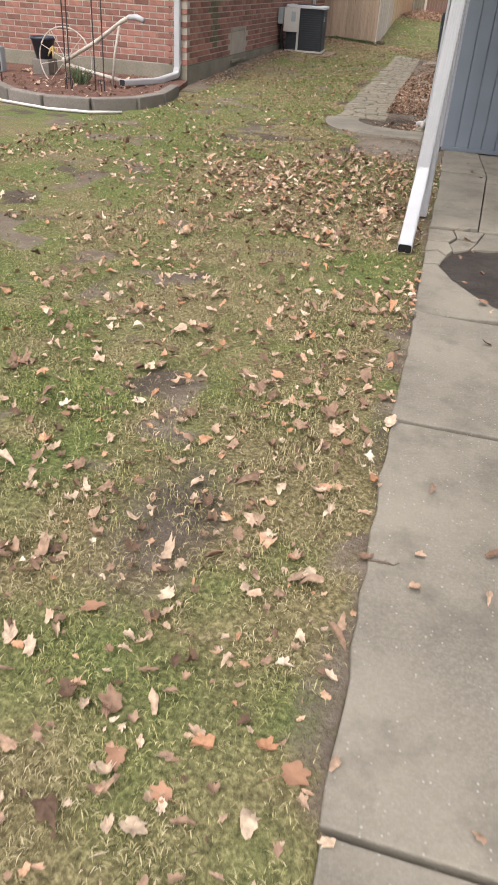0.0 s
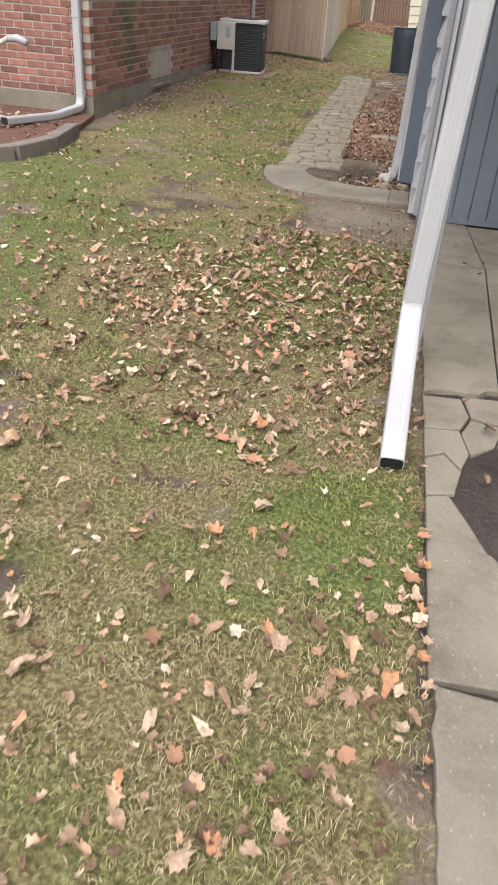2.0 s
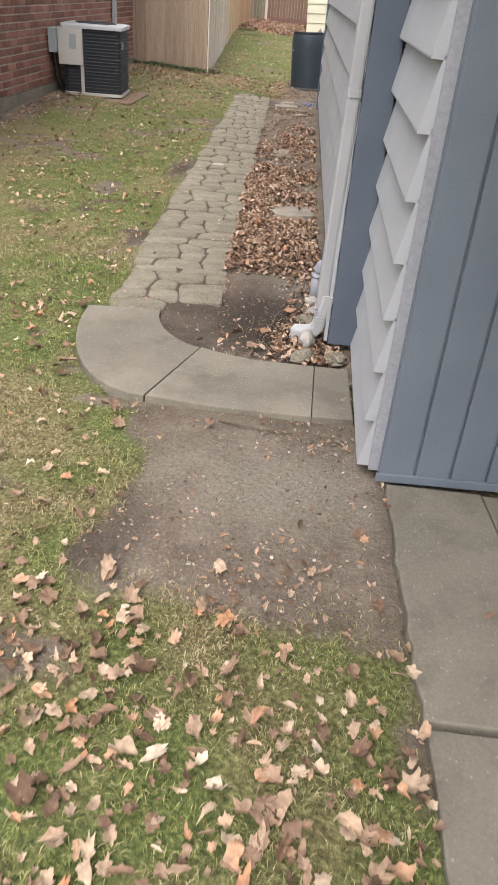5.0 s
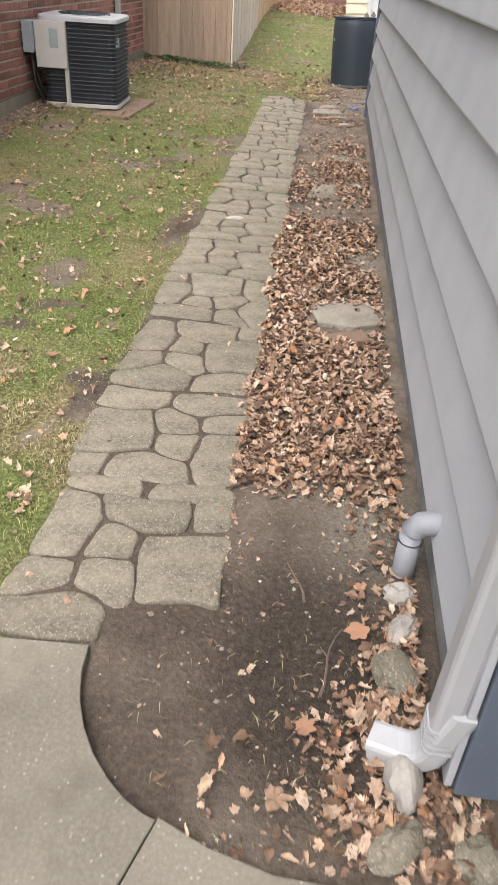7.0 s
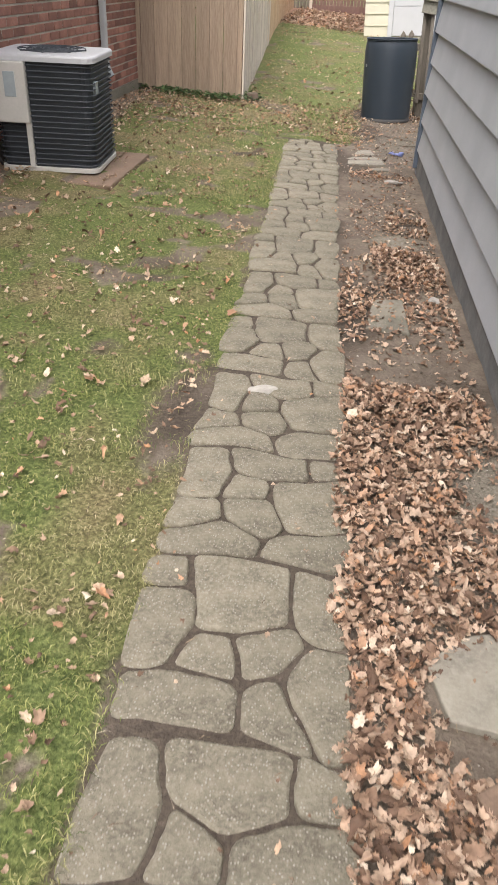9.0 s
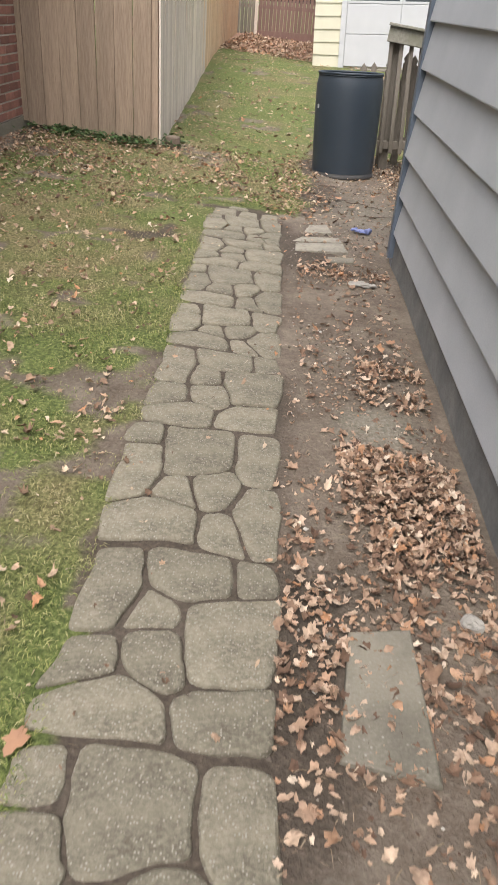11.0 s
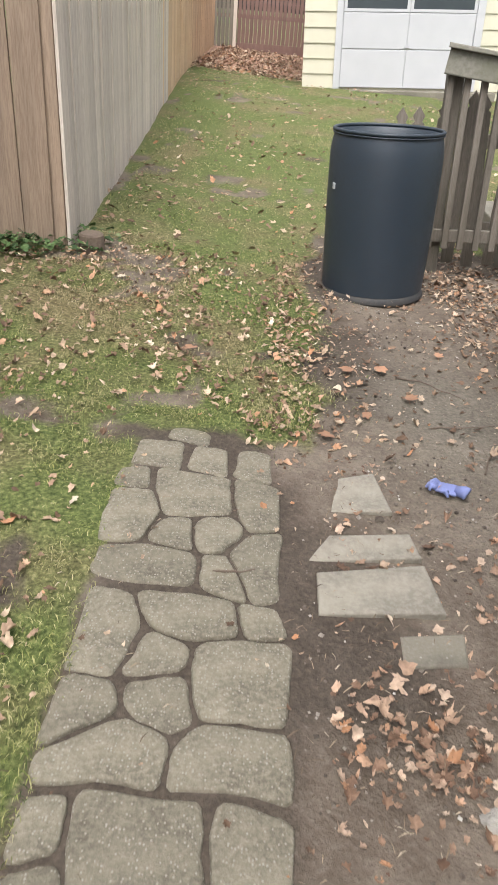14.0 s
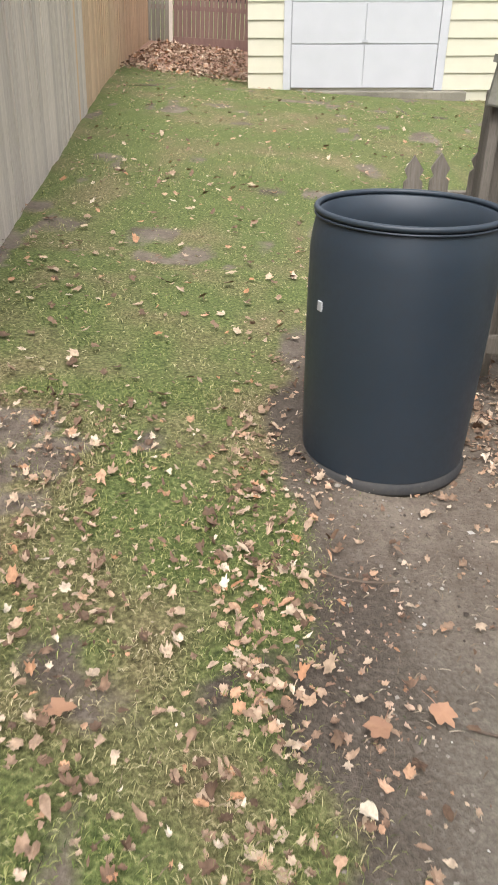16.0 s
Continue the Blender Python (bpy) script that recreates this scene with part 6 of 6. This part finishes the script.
def build_big_leaves():
    bms = []
    for k in range(4):
        rnd = random.Random(60 + k)
        sh = leaf_outline(0 if k < 3 else 2)
        b = bmesh.new()
        c1, c2 = rnd.uniform(0.3, 1.1), rnd.uniform(-0.5, 0.7)
        pts = []
        for u, v in sh:
            j = rnd.uniform(0.78, 1.1)
            pts.append((u * 0.052 * j, v * 0.058 * j, 0))
        zf = lambda u, v: (c1 * u * u + c2 * v * v) * 6 + 0.004 * noise.noise(Vector((u * 60, v * 60, k)))
        top = [b.verts.new((u, v, zf(u, v) + 0.004)) for u, v, _ in pts]
        mid = [b.verts.new((u * 0.5, v * 0.5, zf(u * 0.5, v * 0.5) + 0.004)) for u, v, _ in pts]
        c = b.verts.new((0, 0, 0.002))
        n = len(pts)
        for i in range(n):
            j = (i + 1) % n
            b.faces.new((top[i], top[j], mid[j], mid[i]))
            b.faces.new((mid[i], mid[j], c))
        tube([(0, -0.02, 0.004), (0.004, -0.05, 0.006), (0.012, -0.085, 0.003)], [0.0016, 0.0013, 0.001], 4, bm=b)
        bms.append(mesh_of("fallen_leaf", b, M["big_leaf"], True))
    rnd = random.Random(77)
    places = [(0.33, -1.98), (0.20, -1.0), (0.22, -0.72), (0.08, -0.45), (-0.12, -0.33), (0.10, -2.1), (-0.02, -2.05), (-0.25, -1.7), (-0.5, -2.0), (0.30, 1.15), (0.27, 0.95), (-0.35, 0.55), (-0.05, 2.35), (-0.42, 1.5),
              (-0.28, 1.4), (-0.65, 1.55), (0.15, 0.35), (-0.2, 0.25), (-0.55, 0.0), (-0.9, 0.1), (-1.1, -0.6), (-0.75, -0.9), (-0.6, 2.9), (-0.1, 3.4), (-1.55, 8.2), (-1.7, 9.6), (-1.45, 7.6), (-1.25, 10.4), (-0.28, 12.75), (-0.55, 15.2),
              (-0.35, 15.4), (-0.72, 15.0), (-0.18, 6.35), (-0.3, 6.05), (-0.15, 15.9), (-1.3, 15.6), (-0.6, 15.6), (-0.45, 15.65), (0.65, 0.85), (0.55, 1.1)]
    for k, (x, y) in enumerate(places):
        ob = new("fallen_leaf", bms[k % 4])
        s = rnd.uniform(0.5, 0.82)
        ob.matrix_basis = pose(x, y, tz(x, y) + 0.022, rnd.uniform(-9, 9), rnd.uniform(-9, 9), rnd.uniform(0, 360)) @ Matrix.Scale(s, 4)
        tagged(ob, "large orange-brown maple leaf lying on the ground", "leaf", "fallen maple leaves")


build_big_leaves()


def build_twigs():
    rnd = random.Random(5)
    for x, y, l, a in ((-0.45, 6.98, 0.38, 40), (-0.25, 6.25, 0.22, 75), (-0.35, 6.5, 0.15, 110), (-0.15, 5.15, 0.5, -10), (-0.25, 15.55, 0.3, -30), (-0.2, 15.2, 0.35, 20), (-0.62, 16.1, 0.3, 170), (0.25, 16.45, 0.35, -40), (-0.1, 15.0, 0.25, 60),
                       (-0.4, 13.4, 0.2, 30), (-1.0, 14.2, 0.12, 10), (0.42, -1.28, 0.09, 5), (-1.4, 6.9, 0.25, 35), (-2.2, 26.0, 0.8, 20)):
        pts = [(l * (t - 0.5), 0.05 * l * math.sin(t * 5 + l * 20), 0.006 + 0.01 * rnd.random()) for t in np.linspace(0, 1, 7)]
        b = tube(pts, [0.004 - 0.0025 * t for t in np.linspace(0, 1, 7)], 6)
        q = pts[3]
        tube([q, (q[0] + l * 0.12, q[1] + l * 0.13, 0.014)], [0.002, 0.001], 4, bm=b)
        solo("twig", b, M["twig"], "thin dry fallen twig on the ground", "twig", pose(x, y, tz(x, y) + 0.006, 0, 0, a), group="fallen twigs")


build_twigs()


def build_pebbles():
    rs = np.random.RandomState(21)
    x, y = sample(15000, -0.95, 0.35, 4.0, 17.5, lambda x, y: soil(x, y) * off_stone(x, y) * (0.2 + 0.9 * patchy(x, y, 0.4, 30)) * np.where(np.abs(x - path_mid(y)) < 0.3, 0.35, 1), 22)
    verts, faces = [], []
    for a, b in zip(x, y):
        s = rs.gamma(2.0, 0.0014) + 0.0013
        base = len(verts)
        z = tz(a, b) + s * 0.3 - (0.006 if abs(a - float(path_mid(b))) < 0.3 and 6.2 < b < 15 else 0)
        t = rs.uniform(0, 6.28)
        ring = [(a + s * math.cos(t + q * 1.57) * rs.uniform(0.7, 1.3), b + s * math.sin(t + q * 1.57) * rs.uniform(0.7, 1.3), z) for q in range(4)]
        verts += ring + [(a, b, z + s * rs.uniform(0.5, 0.9)), (a, b, z - s)]
        for q in range(4):
            faces.append((base + q, base + (q + 1) % 4, base + 4))
            faces.append((base + (q + 1) % 4, base + q, base + 5))
    me = bpy.data.meshes.new("pebbles")
    me.from_pydata(verts, [], faces)
    me.materials.append(M["pebble"])
    tagged(new("pebbles", me), "grit, pebbles and crumbs on the bare earth", "pebbles", kind="stuff")


build_pebbles()


def build_debris():
    """Loose straws and bits of stem on earth and lawn."""
    rs = np.random.RandomState(71)
    x, y = sample(26000, -2.2, 0.35, -3.2, 17.6, lambda x, y: (0.15 + 0.5 * soil(x, y) * (0.3 + patchy(x, y, 0.3, 72)) + 0.9 * np.exp(-(((x + 0.6) / 0.22) ** 2 + ((y - 13.85) / 0.22) ** 2))) * off_stone(x, y) * np.where((np.abs(x - path_mid(y)) < 0.26) & (y > 6.2) & (y < 15), 0.12, 1), 73)
    verts, faces = [], []
    for a, b in zip(x, y):
        l, w, t = rs.uniform(0.006, 0.02), rs.uniform(0.0005, 0.0011), rs.uniform(0, 6.28)
        dx, dy = math.cos(t), math.sin(t)
        z = tz(a, b) + rs.uniform(0.006, 0.016)
        k = len(verts)
        lift = rs.uniform(0, 0.008)
        verts += [(a - dx * l - dy * w, b - dy * l + dx * w, z), (a - dx * l + dy * w, b - dy * l - dx * w, z), (a + dy * w * 1.2 + dx * 0.003, b - dx * w * 1.2, z + lift + 0.002),
                  (a + dx * l, b + dy * l, z), (a - dy * w * 1.2, b + dx * w * 1.2, z + lift + 0.002)]
        faces += [(k, k + 1, k + 2, k + 4), (k + 4, k + 2, k + 3)]
    me = bpy.data.meshes.new("straw_debris")
    me.from_pydata(verts, [], faces)
    me.materials.append(island_mat("straw", [(0.0, (0.06, 0.045, 0.03)), (0.5, (0.16, 0.12, 0.08)), (0.85, (0.28, 0.22, 0.15)), (1.0, (0.42, 0.36, 0.27))], 0.8))
    tagged(new("straw_debris", me), "loose dry straws and stem bits on the ground", "debris", kind="stuff")


build_debris()


def build_grass():
    rs = np.random.RandomState(33)
    px, py, far = [], [], []
    zones = ((-1.7, 0.45, -3.3, 6.3, 17500, 0), (-3.4, -1.7, -3.3, 6.3, 8000, 0), (-5.2, -3.4, -3.0, 5.6, 1300, 1), (-2.2, -0.9, 6.3, 15.2, 13500, 0), (-3.4, -2.2, 6.3, 17.0, 4200, 0),
             (-2.2, -0.5, 15.0, 17.2, 14000, 0), (-2.9, 3.0, 17.2, 22.0, 1700, 1), (-3.2, 3.2, 22.0, 28.5, 900, 2))
    for x0, x1, y0, y1, per, f in zones:
        n = int((x1 - x0) * (y1 - y0) * per)
        x, y = rs.uniform(x0, x1, n), rs.uniform(y0, y1, n)
        d = np.clip(1.02 - soil(x, y), 0, 1) * (0.12 + 0.88 * sstep(0.2, 0.62, patchy(x, y, 0.075, 40))) * off_stone(x, y)
        d = np.where((np.abs(x - path_mid(y)) < 0.235) & (y > 6.2) & (y < 14.95), 0.0, d)
        d = np.where((y > 16.9) & (x < -2.15 - 0.055 * (y - 17)), 0, d)
        d = np.where(((x + 0.385) ** 2 + (y - 16.9) ** 2) < 0.11, 0, d)
        k = rs.rand(n) < d
        px.append(x[k]); py.append(y[k]); far.append(np.full(k.sum(), f))
    x, y, f = np.concatenate(px), np.concatenate(py), np.concatenate(far)
    n = len(x)
    z = terrain(x, y) + 0.002
    lush = sstep(0.5, 0.8, patchy(x, y, 0.7, 41))
    length = rs.uniform(0.018, 0.044, n) * (0.75 + 0.4 * lush)
    width = rs.uniform(0.0008, 0.0015, n) * (1 + 1.3 * f)
    a = rs.uniform(0, 2 * np.pi, n)
    lean = rs.uniform(0.75, 1.5, n) - 0.3 * lush + 0.25 * f
    dx, dy = np.cos(a), np.sin(a)
    hz, vt = np.sin(lean), np.cos(lean)
    co = np.zeros((n, 4, 3), np.float32)
    co[:, 0] = np.stack([x, y, z], 1)
    mx, my, mz = x + dx * hz * length * 0.4, y + dy * hz * length * 0.4, z + length * (0.28 + 0.42 * vt)
    co[:, 1] = np.stack([mx - dy * width, my + dx * width, mz], 1)
    co[:, 3] = np.stack([mx + dy * width, my - dx * width, mz], 1)
    co[:, 2] = np.stack([x + dx * hz * length, y + dy * hz * length, z + np.maximum(0.003, length * vt * 0.75)], 1)
    me = bpy.data.meshes.new("grass")
    me.vertices.add(n * 4)
    me.vertices.foreach_set("co", co.ravel())
    me.loops.add(n * 4)
    me.loops.foreach_set("vertex_index", np.arange(n * 4, dtype=np.int32))
    me.polygons.add(n)
    me.polygons.foreach_set("loop_start", np.arange(0, n * 4, 4, dtype=np.int32))
    me.update(calc_edges=True)
    a = me.attributes.new("green", "FLOAT", "POINT")
    a.data.foreach_set("value", np.repeat(greenness(x, y), 4).astype(np.float32))
    me.materials.append(M["grass"])
    tagged(new("grass", me), "short half-dormant lawn grass, straw and green", "grass", kind="stuff")


build_grass()
